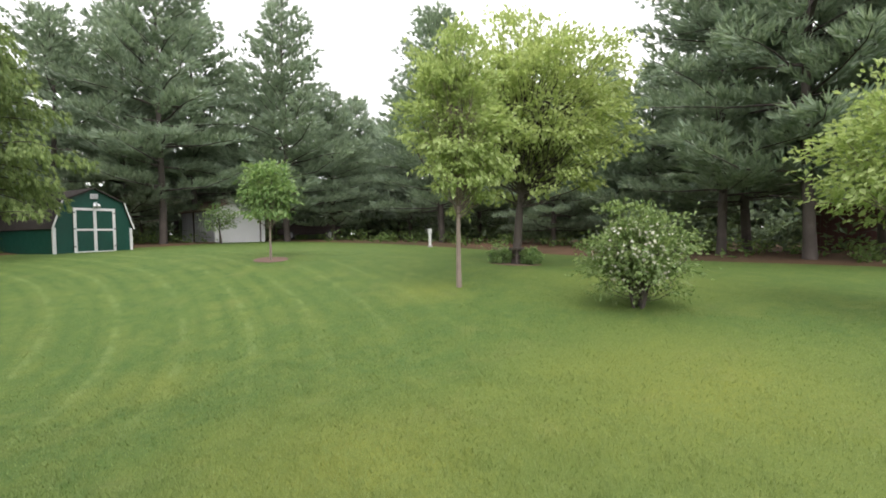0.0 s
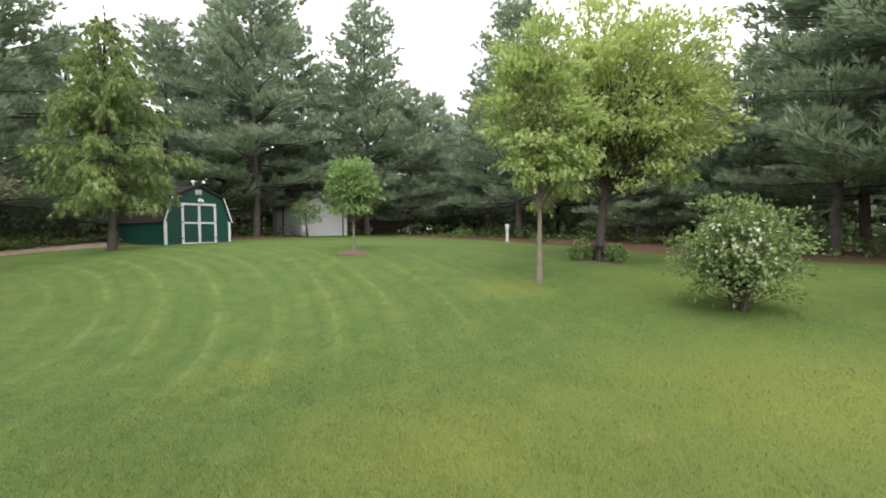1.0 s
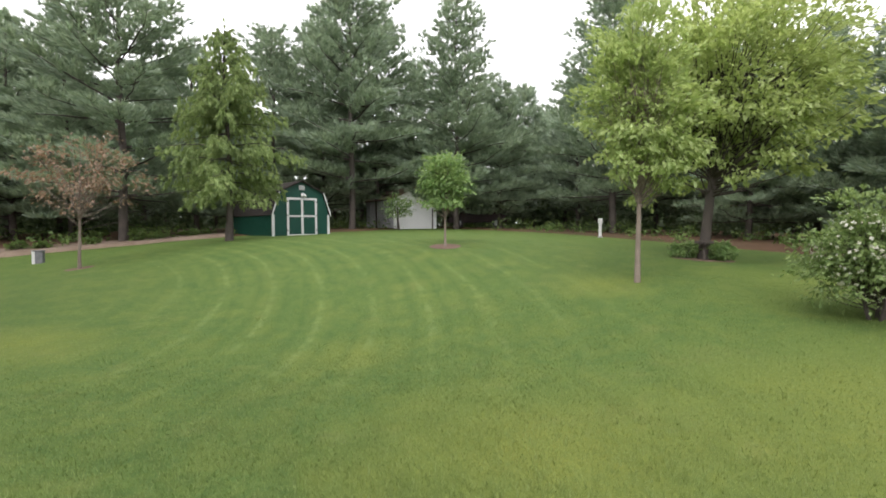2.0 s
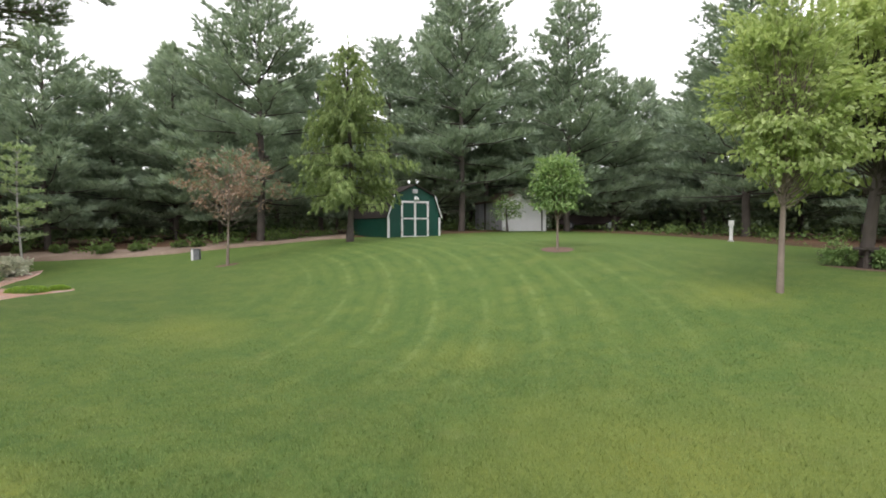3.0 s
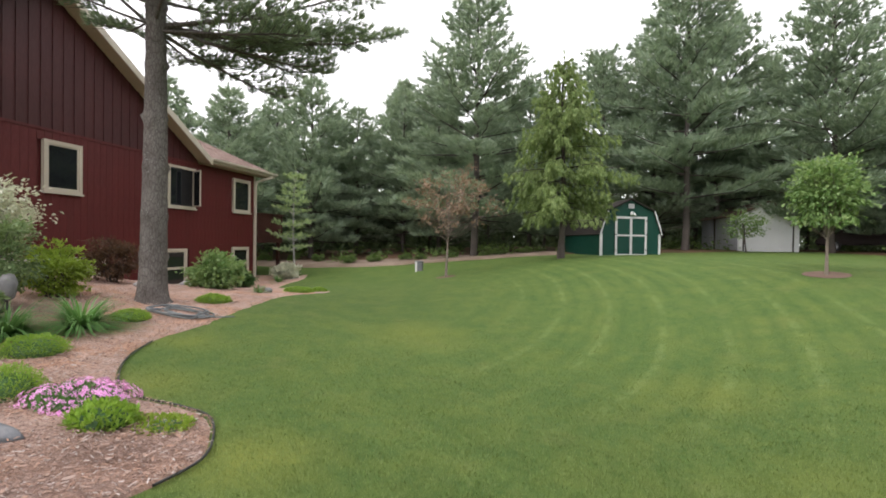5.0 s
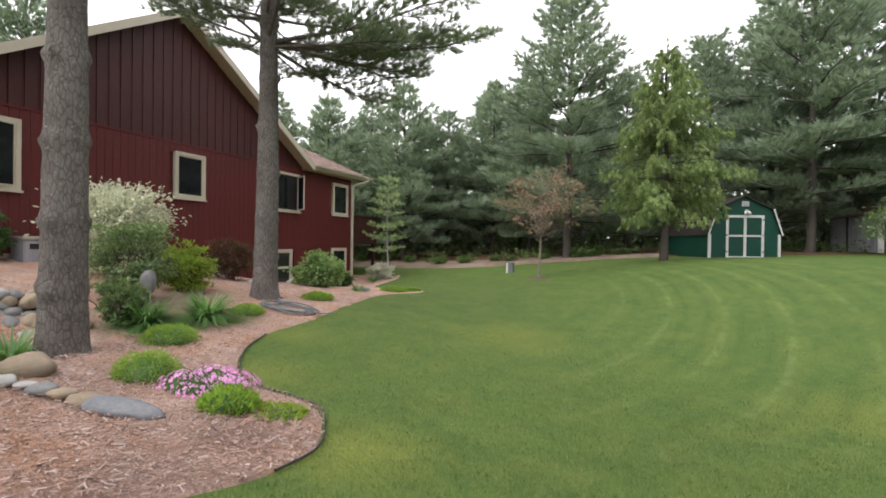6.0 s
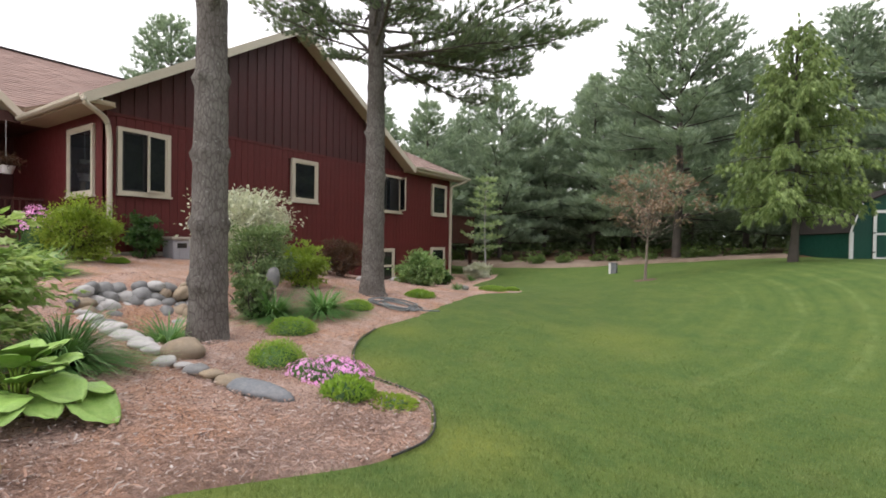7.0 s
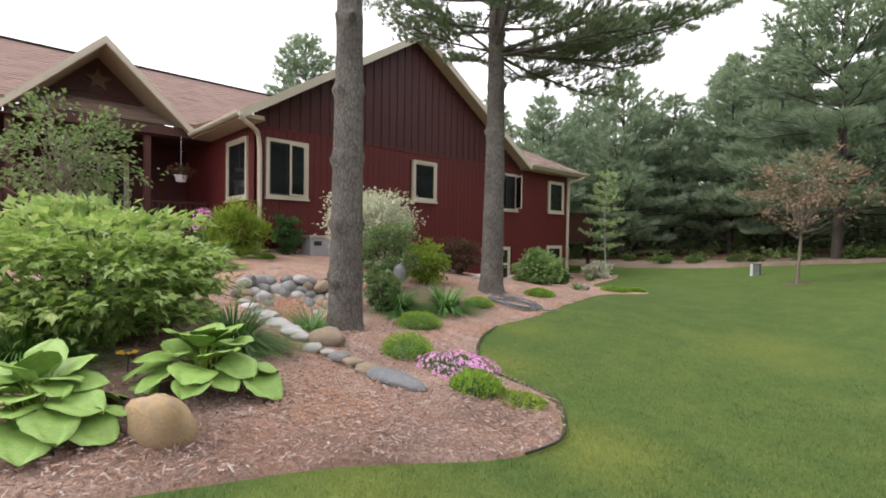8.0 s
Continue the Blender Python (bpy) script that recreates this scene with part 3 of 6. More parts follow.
def roof_slab(name, a, b, c, d, thick=0.14):
    """Sloped slab whose top is the quad a b c d, plus overlapping courses of shingles on it."""
    a, b, c, d = map(Vector, (a, b, c, d))
    n = (b - a).cross(d - a).normalized()
    if n.z < 0:
        n = -n
    part(name, solid([a, b, c, d], -n * thick), SOFFIT, house)
    # courses run from the eave a-b to the top d-c
    h = Heap()
    rows = max(2, int(((a + b) / 2 - (c + d) / 2).length / 0.19))
    rng = np.random.default_rng(rows)
    for i in range(rows):
        s0, s1 = i / rows, (i + 1.12) / rows
        s1 = min(s1, 1.0)
        l0, r0, l1, r1 = a.lerp(d, s0), b.lerp(c, s0), a.lerp(d, s1), b.lerp(c, s1)
        w = (r0 - l0).length
        cuts = [0.0]
        while cuts[-1] < 1:
            cuts.append(cuts[-1] + rng.uniform(0.22, 0.46) / max(w, 0.3))
        cuts[-1] = 1.0
        for u0, u1 in zip(cuts[:-1], cuts[1:]):
            up = n * rng.uniform(0.014, 0.026)
            p = [l0.lerp(r0, u0) + up, l0.lerp(r0, u1) + up, l1.lerp(r1, u1) + n * 0.006, l1.lerp(r1, u0) + n * 0.006, l0.lerp(r0, u0), l0.lerp(r0, u1)]
            h.add(np.array([list(q) for q in p]), [(0, 1, 2, 3), (4, 5, 1, 0)])
    ob = part("shingles", h.mesh("shingles"), SHINGLE, house, "reddish-brown asphalt shingles")
    ob["kind"] = "stuff"


RX = -12.97
roof_slab("roof", (RX, EAVE_A, EZ), (-17.2, EAVE_A, EZ), (-25, RIDGE, RZ), (RX, RIDGE, RZ))
roof_slab("roof", (-19, EAVE_B, EZ), (RX, EAVE_B, EZ), (RX, RIDGE, RZ), (-19, RIDGE, RZ))
# low hipped roof of the far end
roof_slab("roof", (RX - 0.02, EAVE_B - 0.05, EZ + 0.06), (RX - 0.02, 20.8, EZ + 0.06), (-16.6, 17.2, 6.6), (-16.6, EAVE_B - 0.05, 6.6))
roof_slab("roof", (-20, 20.8, EZ + 0.06), (RX - 0.02, 20.8, EZ + 0.06), (-16.6, 17.2, 6.6), (-20, 17.2, 6.6))
# main body roof, its ridge runs along y
roof_slab("roof", (-16.95, -12, 4.70), (-16.95, 0.30, 4.70), (-22, 0.30, 7.78), (-22, -12, 7.78))
# porch gable
PX, PA, PB, PC, PZ, PE = -16.9, 0.35, 2.52, 4.72, 6.92, 4.76
roof_slab("roof", (PX, PC, PE), (-17.2, PC, PE), (-20.6, PB, PZ), (PX, PB, PZ))
roof_slab("roof", (-17.2, PA, PE), (PX, PA, PE), (PX, PB, PZ), (-20.6, PB, PZ))

roof_slab("roof", (-17.5, 0.30, 5.035), (-17.5, 4.95, 5.035), (-22, 10.2, 7.78), (-22, 0.30, 7.78))


def fascia(a, b, deep=0.24, thick=0.045, out=(1, 0, 0)):
    a, b, o = Vector(a), Vector(b), Vector(out)
    part("fascia", solid([a, b, b - Vector((0, 0, deep)), a - Vector((0, 0, deep))], o * thick), CREAM, house, "cream fascia board")


fascia((RX, EAVE_A - 0.05, EZ + 0.02), (RX, RIDGE, RZ + 0.05))
fascia((RX, EAVE_B + 0.05, EZ + 0.02), (RX, RIDGE, RZ + 0.05))
fascia((PX, PC + 0.05, PE - 0.02), (PX, PB, PZ + 0.05), 0.22)
fascia((PX, PA - 0.05, PE - 0.02), (PX, PB, PZ + 0.05), 0.22)
fascia((RX - 0.03, EAVE_B - 0.1, EZ + 0.05), (RX - 0.03, 20.8, EZ + 0.05), 0.16)
# soffit under the far eave and under the left eave
part("soffit", block(WX - 0.02, RX - 0.04, EAVE_B + 0.0, 20.75, EZ - 0.14, EZ - 0.11), SOFFIT, house)
part("soffit", block(-17.0, RX - 0.02, EAVE_A + 0.02, Y0 + 0.02, EZ - 0.13, EZ - 0.10), SOFFIT, house)
part("eave_box", block(-17.0, RX - 0.006, EAVE_A + 0.03, Y0, EZ - 0.095, EZ - 0.03), SOFFIT, house)
part("eave_infill", block(-17.6, -17.5, 4.0, 5.26, 4.55, 4.74), SOFFIT, house)
part("porch_ceiling", block(-19.76, PX - 0.04, -9, Y0 - 0.003, 4.50, 4.54), REDWOOD, house)
for y in (PA + 0.03, PC - 0.07):
    part("eave_board", block(-19.7, PX - 0.05, y, y + 0.04, 4.545, 4.69), REDWOOD, house)
part("porch_gable", solid([(PX - 1.35, PA + 0.05, 4.50), (PX - 1.35, PC - 0.05, 4.50), (PX - 1.35, PC - 0.05, 4.66), (PX - 1.35, PB, PZ - 0.12), (PX - 1.35, PA + 0.05, 4.66)], (-0.1, 0, 0)), REDWOOD, house, "dark red-brown boarded porch gable")


def gutter(a, b, out):
    """Open trough with a rolled lip along an eave."""
    a, b, o = Vector(a), Vector(b), Vector(out)
    pr = [(0, 0), (0, -0.11), (0.07, -0.115), (0.115, -0.07), (0.12, -0.005), (0.105, -0.005), (0.1, -0.06), (0.06, -0.1), (0.012, -0.1), (0.012, 0)]
    part("gutter", solid([a + o * x + Vector((0, 0, z)) for x, z in pr], b - a), CREAM, house, "cream metal gutter")


gutter((RX + 0.02, EAVE_B + 0.02, EZ + 0.07), (RX + 0.02, 20.85, EZ + 0.07), (1, 0, 0))
gutter((RX, EAVE_A, EZ + 0.02), (-16.85, EAVE_A, EZ + 0.02), (0, -1, 0))


def spout(pts, r=0.05):
    q = smooth_line3(pts, 6)
    part("downspout", tube("downspout", q, [r] * len(q), 8), CREAM, house, "cream downspout")


def smooth_line3(pts, n=6):
    p = [Vector(q) for q in pts]
    out = []
    for i in range(len(p) - 1):
        a, b, c, d = p[max(i - 1, 0)], p[i], p[i + 1], p[min(i + 2, len(p) - 1)]
        for k in range(n):
            s = k / n
            out.append(0.5 * (2 * b + (c - a) * s + (2 * a - 5 * b + 4 * c - d) * s * s + (3 * b - a - 3 * c + d) * s ** 3))
    return [list(v) for v in out] + [list(p[-1])]


spout([(RX + 0.06, EAVE_A - 0.05, EZ - 0.08), (RX + 0.06, EAVE_A + 0.02, EZ - 0.2), (WX + 0.18, Y0 - 0.1, 4.25), (WX + 0.08, Y0 + 0.02, 3.95), (WX + 0.07, Y0 + 0.04, 3.4), (WX + 0.07, Y0 + 0.04, 1.1)], 0.06)
spout([(RX + 0.07, 20.45, EZ - 0.05), (RX + 0.05, 20.4, EZ - 0.15), (WX + 0.12, 19.98, 4.25), (WX + 0.07, 19.88, 4.05), (WX + 0.07, 19.86, 3.4), (WX + 0.07, 19.86, 0.0)], 0.055)
part("corner_board", block(WX - 0.03, WX + 0.035, Y1 - 0.1, Y1 + 0.03, -0.15, 4.5), CREAM, house)
# siding: vertical boards below the belt, wider boards with battens above it
BELT = 4.42


def base_z(y):
    return 1.22 if y < 9.9 else 1.06 if y < 12.4 else -0.12


BOARDS = []
yy = Y0
while yy < Y1 - 0.1:
    y2 = min(yy + 0.203, Y1 - 0.1)
    spans = [(base_z((yy + y2) / 2), min(BELT, rake_z((yy + y2) / 2) - 0.16) if yy < EAVE_B else 4.46)]
    for a, b, c, d in WINDOWS.values():
        if yy < b - 0.03 and y2 > a + 0.03:
            spans = [q for s in spans for q in ((s[0], min(s[1], c + 0.03)), (max(s[0], d - 0.03), s[1])) if q[1] - q[0] > 0.05]
    BOARDS += [(yy, y2, *s) for s in spans]
    yy += 0.203
BATTENS = []
yy = Y0
while yy < EAVE_B - 0.1:
    y2 = yy + 0.305
    BATTENS.append((yy, y2))
    yy = y2
part("belt", block(WX - 0.03, WX + 0.03, Y0, 16.2, BELT - 0.02, BELT + 0.05), RED, house, "dark red belt board")
part("belt", block(WX - 0.03, WX + 0.022, 12.4, Y1 - 0.1, 1.36, 1.42), RED, house, "dark red belt board")


def window(m, w, h, label, split=0, ajar=0.0, drape=False):
    """Cream-cased window in its own frame: x along the wall, y outward, z up from the sill's corner. split: 0 single, 1 two lights side by side, 2 one above the other."""
    bm = bmesh.new()
    c = 0.09
    for q in ((0, w, 0, c), (0, w, h - c, h), (0, c, c, h - c), (w - c, w, c, h - c)):
        box(bm, q[0], q[1], -0.05, 0.055, q[2], q[3])
    box(bm, -0.03, w + 0.03, -0.02, 0.085, -0.03, 0.02)
    bm.transform(m)
    fr = part("window", bm, CREAM, house, label)
    # solid black block behind the panes: the unlit room put into the colour
    part("dark_room_block", block(c - 0.01, w - c + 0.01, -0.16, -0.03, c - 0.01, h - c + 0.01, m=m), BLACK, fr)
    cells = [(c, w - c, c, h - c)]
    if split == 1:
        cells = [(c, w / 2, c, h - c), (w / 2, w - c, c, h - c)]
    if split == 2:
        cells = [(c, w - c, c, h / 2), (c, w - c, h / 2, h - c)]
    for k, (x0, x1, z0, z1) in enumerate(cells):
        hinge = x1 if ajar < 0 else x0
        turn = Matrix.Identity(4)
        if ajar and k == len(cells) - 1:
            turn = Matrix.Translation((hinge, 0.03, 0)) @ Matrix.Rotation(radians(ajar), 4, "Z") @ Matrix.Translation((-hinge, -0.03, 0))
        bm = bmesh.new()
        e = 0.045
        for q in ((x0, x1, z0, z0 + e), (x0, x1, z1 - e, z1), (x0, x0 + e, z0 + e, z1 - e), (x1 - e, x1, z0 + e, z1 - e)):
            box(bm, q[0], q[1], 0.0, 0.035, q[2], q[3])
        bm.transform(m @ turn)
        # beside an ajar sash the first is black, the opening's dark in its colour
        part("sash", bm, CREAM if k else (CREAM if not ajar or not split else BLACK), fr)
        part("pane", block(x0 + e, x1 - e, 0.012, 0.020, z0 + e, z1 - e, m=m @ turn), GLASS, fr)
    return fr


def on_gable(y, z):
    """Frame on the gable wall, x running towards -y as seen from outside turned to +y."""
    return Matrix.Translation((WX + 0.01, y, z)) @ Matrix(((0, 1, 0, 0), (1, 0, 0, 0), (0, 0, 1, 0), (0, 0, 0, 1)))


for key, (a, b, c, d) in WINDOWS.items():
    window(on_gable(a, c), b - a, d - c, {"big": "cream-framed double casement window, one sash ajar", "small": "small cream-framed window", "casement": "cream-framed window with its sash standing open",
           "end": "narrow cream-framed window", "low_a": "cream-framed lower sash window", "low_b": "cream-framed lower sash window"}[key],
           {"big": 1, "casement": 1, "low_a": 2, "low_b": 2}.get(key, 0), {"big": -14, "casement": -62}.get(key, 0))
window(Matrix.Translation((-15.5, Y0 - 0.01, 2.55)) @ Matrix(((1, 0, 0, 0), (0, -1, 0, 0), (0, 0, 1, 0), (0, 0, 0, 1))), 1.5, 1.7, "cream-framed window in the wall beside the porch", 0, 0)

# porch: deck, posts, beam, rail, glazed door
part("porch_floor", block(-19.6, PX + 0.1, -6, Y0 - 0.02, 1.35, 1.62), REDWOOD, house, "red-brown porch deck")
part("beam", block(PX - 0.35, PX - 0.2, PA + 0.1, PC - 0.1, 4.46, 4.80, 0.01), REDWOOD, house)
for y in (0.55, 3.56):
    part("porch_post", block(PX - 0.36, PX - 0.18, y - 0.09, y + 0.09, 1.62, 4.46, 0.012), REDWOOD, house, "red-brown timber porch post")
for a, b in ((-4.0, 0.46), (3.65, Y0 - 0.02)):
    part("rail", block(PX - 0.32, PX - 0.22, a, b, 2.52, 2.58, 0.008), REDWOOD, house)
    part("rail", block(PX - 0.30, PX - 0.24, a, b, 1.72, 1.78, 0.008), REDWOOD, house)
    n = int((b - a) / 0.14)
    for k in range(n):
        y = a + (k + 0.5) * (b - a) / n
        part("baluster", block(PX - 0.29, PX - 0.25, y - 0.02, y + 0.02, 1.78, 2.52), REDWOOD, house)
DM = Matrix.Translation((-19.58, 1.9, 1.62)) @ Matrix(((0, 1, 0, 0), (1, 0, 0, 0), (0, 0, 1, 0), (0, 0, 0, 1)))
bm = bmesh.new()
for q in ((0, 0.14, 0, 2.5), (1.5, 1.64, 0, 2.5), (0.14, 1.5, 2.36, 2.5), (0.14, 1.5, 0, 0.12)):
    box(bm, q[0], q[1], 0, 0.08, q[2], q[3])
bm.transform(DM)
dd = part("door_frame", bm, CREAM, house, "cream frame round a glazed porch door")
part("door_pane", block(0.14, 1.5, 0.01, 0.03, 0.12, 2.36, m=DM), GLASS, dd)
part("door_stile", block(0.78, 0.88, 0.0, 0.06, 0.12, 2.36, m=DM), CREAM, dd)
# raised deck behind the far corner
DK = REDWOOD
part("deck_floor", block(-18.5, -13.5, Y1 + 0.02, 22.4, 1.5, 1.68), DK, house, "red-brown raised deck")
for y in (20.3, 22.3):
    part("deck_post", block(-13.75, -13.6, y - 0.08, y + 0.08, -0.3, 1.5, 0.01), DK, house)
for k in range(16):
    y = Y1 + 0.1 + k * 0.152
    part("deck_board", block(-13.56, -13.52, y, y + 0.13, 1.62, 2.82), DK, house)
part("deck_rail", block(-13.62, -13.46, Y1 + 0.03, 22.45, 2.82, 2.88, 0.008), DK, house)
part("deck_rail", block(-18.5, -13.62, 22.35, 22.45, 2.82, 2.88, 0.008), DK, house)

# boards and a wooden star in the porch gable
for k in range(4):
    z = 4.84 + k * 0.27
    half = (PZ - 0.45 - z) * (PC - PB) / (PZ - PE)
    part("gable_board", block(PX - 1.35, PX - 1.31, PB - half, PB + half, z, z + 0.24, 0.01), REDWOOD, house)
star = []
for k in range(10):
    a = math.pi / 2 + k * math.pi / 5
    r = 0.36 if k % 2 == 0 else 0.15
    star.append((PX - 1.31, PB + r * math.cos(a), 6.05 + r * math.sin(a)))
part("star", solid(star, (0.04, 0, 0)), RUST, house, "weathered wooden star")
part("ridge_cap", block(-22.10, -21.90, -12, 10.2, 7.775, 7.835, 0.01), SHEDROOF, house, "dark ridge shingles")

# ---- garden shed with a gambrel roof ----
def local(x, y, z, turn):
    return Matrix.Translation((x, y, z)) @ Matrix.Rotation(radians(turn), 4, "Z")


SM = local(1.68, 21.90, 1.14, 18)
SW, SL, SH, SK, SA = 2.66, 4.7, 0.98, 1.93, 2.42   # width, length, eave, knee and ridge heights
shed = thing("shed", (2.9, 22.3, 1.14), "dark green gambrel garden shed with white-trimmed double doors", "shed")
gam = [(0, SH), (0.32, SK), (SW / 2, SA), (SW - 0.32, SK), (SW, SH)]
part("front_wall", solid([(0, 0, -0.1), (SW, 0, -0.1)] + [(x, 0, z) for x, z in gam[::-1]], (0, 0.06, 0), SM), GREEN, shed)
part("back_wall", solid([(0, SL, -0.1), (SW, SL, -0.1)] + [(x, SL, z) for x, z in gam[::-1]], (0, -0.06, 0), SM), GREEN, shed)
part("side_wall", block(0, 0.06, 0.06, SL - 0.06, -0.1, SH + 0.02, m=SM), GREEN, shed)
part("side_wall", block(SW - 0.06, SW, 0.06, SL - 0.06, -0.1, SH + 0.02, m=SM), GREEN, shed)
for (xa, za), (xb, zb) in zip(gam[:-1], gam[1:]):
    d = Vector((xb - xa, 0, zb - za)).normalized()
    n = Vector((-d.z, 0, d.x))
    ext = 0.07
    a = Vector((xa, -0.09, za)) - d * (ext if za == SH else 0)
    b = Vector((xb, -0.09, zb)) + d * (ext if zb == SH else 0)
    rf = part("roof", solid([a, b, b + n * 0.05, a + n * 0.05], (0, SL + 0.18, 0), SM), SHEDROOF, shed, "grey-brown shingled roof")
    part("edge_trim", solid([a + n * 0.004 + Vector((0, -0.02, 0)), b + n * 0.004 + Vector((0, -0.02, 0)), b + n * 0.055 + Vector((0, -0.02, 0)), a + n * 0.055 + Vector((0, -0.02, 0))], (0, 0.02, 0), SM), WHITE if za in (SH, SK) and zb in (SH, SK) else SHEDROOF, shed)
for x in (-0.02, SW - 0.08):
    part("corner_trim", block(x, x + 0.10, -0.03, 0.06, -0.1, SH - 0.02, 0.006, SM), WHITE, shed, "white corner board")
DX0, DX1, DT = 0.62, 2.05, 1.70
for k in (0, 1):
    a = DX0 + k * (DX1 - DX0) / 2
    b = a + (DX1 - DX0) / 2
    dr = part("door", block(a + 0.005, b - 0.005, -0.035, 0.0, 0.04, DT, 0.004, SM), GREEN, shed, "dark green plank door with white battens")
    for q in ((a + 0.005, b - 0.005, 0.04, 0.10), (a + 0.005, b - 0.005, DT - 0.09, DT), (a + 0.005, b - 0.005, 0.86, 0.93)):
        part("batten", block(q[0], q[1], -0.055, -0.035, q[2], q[3], 0.003, SM), WHITE, dr)
    for q in ((a + 0.005, a + (0.10 if k == 0 else 0.05)), (b - (0.10 if k else 0.05), b - 0.005)):
        part("stile", block(q[0], q[1], -0.058, -0.034, 0.1, DT - 0.09, 0.003, SM), WHITE, dr)
    for z in (0.25, 0.9, 1.5):
        hx = DX0 - 0.03 if k == 0 else DX1 - 0.07
        part("hinge", block(hx, hx + 0.10, -0.064, -0.056, z, z + 0.05, 0.002, SM), BLACK, dr)
part("ramp", solid([(DX0, -0.03, 0.04), (DX0, -0.55, -0.10), (DX0, -0.03, -0.12)], (DX1 - DX0, 0, 0), SM), CONCRETE, shed, "weathered plywood ramp")
vt = part("vent", block(1.22, 1.48, -0.03, 0.0, 2.05, 2.24, 0.004, SM), WHITE, shed, "white louvred vent")
for k in range(4):
    part("slat", block(1.24, 1.46, -0.045, -0.03, 2.07 + k * 0.042, 2.09 + k * 0.042, 0.0, SM), STEEL, vt)
lm = part("lamp", block(1.33, 1.42, -0.09, 0.0, 1.84, 1.92, 0.01, SM), WHITE, shed, "white double floodlight")
for s in (-0.07, 0.07):
    bm = bmesh.new()
    bmesh.ops.create_cone(bm, cap_ends=True, segments=14, radius1=0.062, radius2=0.03, depth=0.13, matrix=Matrix.Translation((1.375 + s, -0.12, 1.80)) @ Matrix.Rotation(radians(-35), 4, "X"))
    bm.transform(SM)
    part("lamp_head", bm, WHITE, lm)

# ---- pale steel garage far behind ----
GM = local(9.3, 28.6, 1.2, 4)
garage = thing("garage", (10.5, 29, 1.2), "pale grey metal garage with white overhead door and rusty roof", "garage")
GW, GL, GH, GA = 2.95, 5.0, 2.05, 2.75
part("front_wall", solid([(0, 0, -0.2), (GW, 0, -0.2), (GW, 0, GH), (GW / 2, 0, GA), (0, 0, GH)], (0, 0.08, 0), GM), BRIGHTWHITE, garage)
part("side_wall", block(0, 0.08, 0.08, GL, -0.2, GH, m=GM), STEEL, garage)
part("side_wall", block(GW - 0.08, GW, 0.08, GL, -0.2, GH, m=GM), STEEL, garage)
part("back_wall", block(0.08, GW - 0.08, GL - 0.08, GL, -0.2, GH, m=GM), STEEL, garage)
for s in (0, 1):
    xs = [-0.15, GW / 2] if s == 0 else [GW + 0.15, GW / 2]
    part("roof", solid([(xs[0], -0.15, GH - 0.05), (xs[1], -0.15, GA + 0.03), (xs[1], -0.15, GA + 0.09), (xs[0], -0.15, GH + 0.01)], (0, GL + 0.3, 0), GM), RUST, garage, "rust-brown roof")
gd = part("overhead_door", block(0.32, 2.60, -0.04, 0.0, -0.1, 1.72, m=GM), BRIGHTWHITE, garage, "white slatted overhead door")
for k in range(13):
    part("slat", block(0.34, 2.58, -0.06, -0.04, -0.08 + k * 0.138, 0.03 + k * 0.138, 0.01, GM), BRIGHTWHITE, gd)
for x in (0.06, 2.46):
    part("jamb", block(x + 0.16, x + 0.22, -0.05, 0.0, -0.1, 1.8, m=GM), DARKBARK, garage)
for k in range(16):
    part("rib", block(-0.025, 0.0, 0.15 + k * 0.265, 0.21 + k * 0.265, -0.1, GH - 0.04, m=GM), STEEL, garage)

# ---- trees ----
def unit(v):
    return v / (np.linalg.norm(v, axis=-1, keepdims=True) + 1e-9)


def blades(P, D, rng, k, length, width, spread):
    """k needle blades at each place P round the way D."""
    n = len(P)
    d = unit(np.repeat(D, k, 0) + spread * unit(rng.normal(size=(n * k, 3))))
    p = np.repeat(P, k, 0)
    L = length * rng.uniform(0.7, 1.25, (n * k, 1))
    side = unit(np.cross(d, rng.normal(size=(n * k, 3)))) * width * rng.uniform(0.7, 1.3, (n * k, 1))
    V = np.stack([p - side * 0.5 + d * L * 0.15, p + side * 0.5 + d * L * 0.15, p + d * L], 1).reshape(-1, 3)
    return V, np.arange(len(V)).reshape(-1, 3)


def lobed_leaves(P, D, rng, size, droop=0.35):
    """A flat three-lobed leaf at each place, its face turned up and its tip along D."""
    n = len(P)
    d = unit(D + 0.35 * rng.normal(size=(n, 3)) - [0, 0, droop])
    s = size * rng.uniform(0.6, 1.25, (n, 1))
    u = unit(np.cross(d, unit(rng.normal(size=(n, 3)) * 0.3 + [0, 0, 1])))
    w = np.cross(u, d)
    at = ((0, 0, 0), (0.55, 0.55, 0.10), (0.75, 0.22, 0.12), (1.35, 0, -0.08), (0.75, -0.22, 0.12), (0.55, -0.55, 0.10))
    V = np.stack([P + d * s * a + u * s * b + w * s * c for a, b, c in at], 1).reshape(-1, 3)
    i = np.arange(n)[:, None] * 6
    return V, np.concatenate([i + q for q in ([0, 1, 2], [0, 2, 3], [0, 3, 4], [0, 4, 5])])


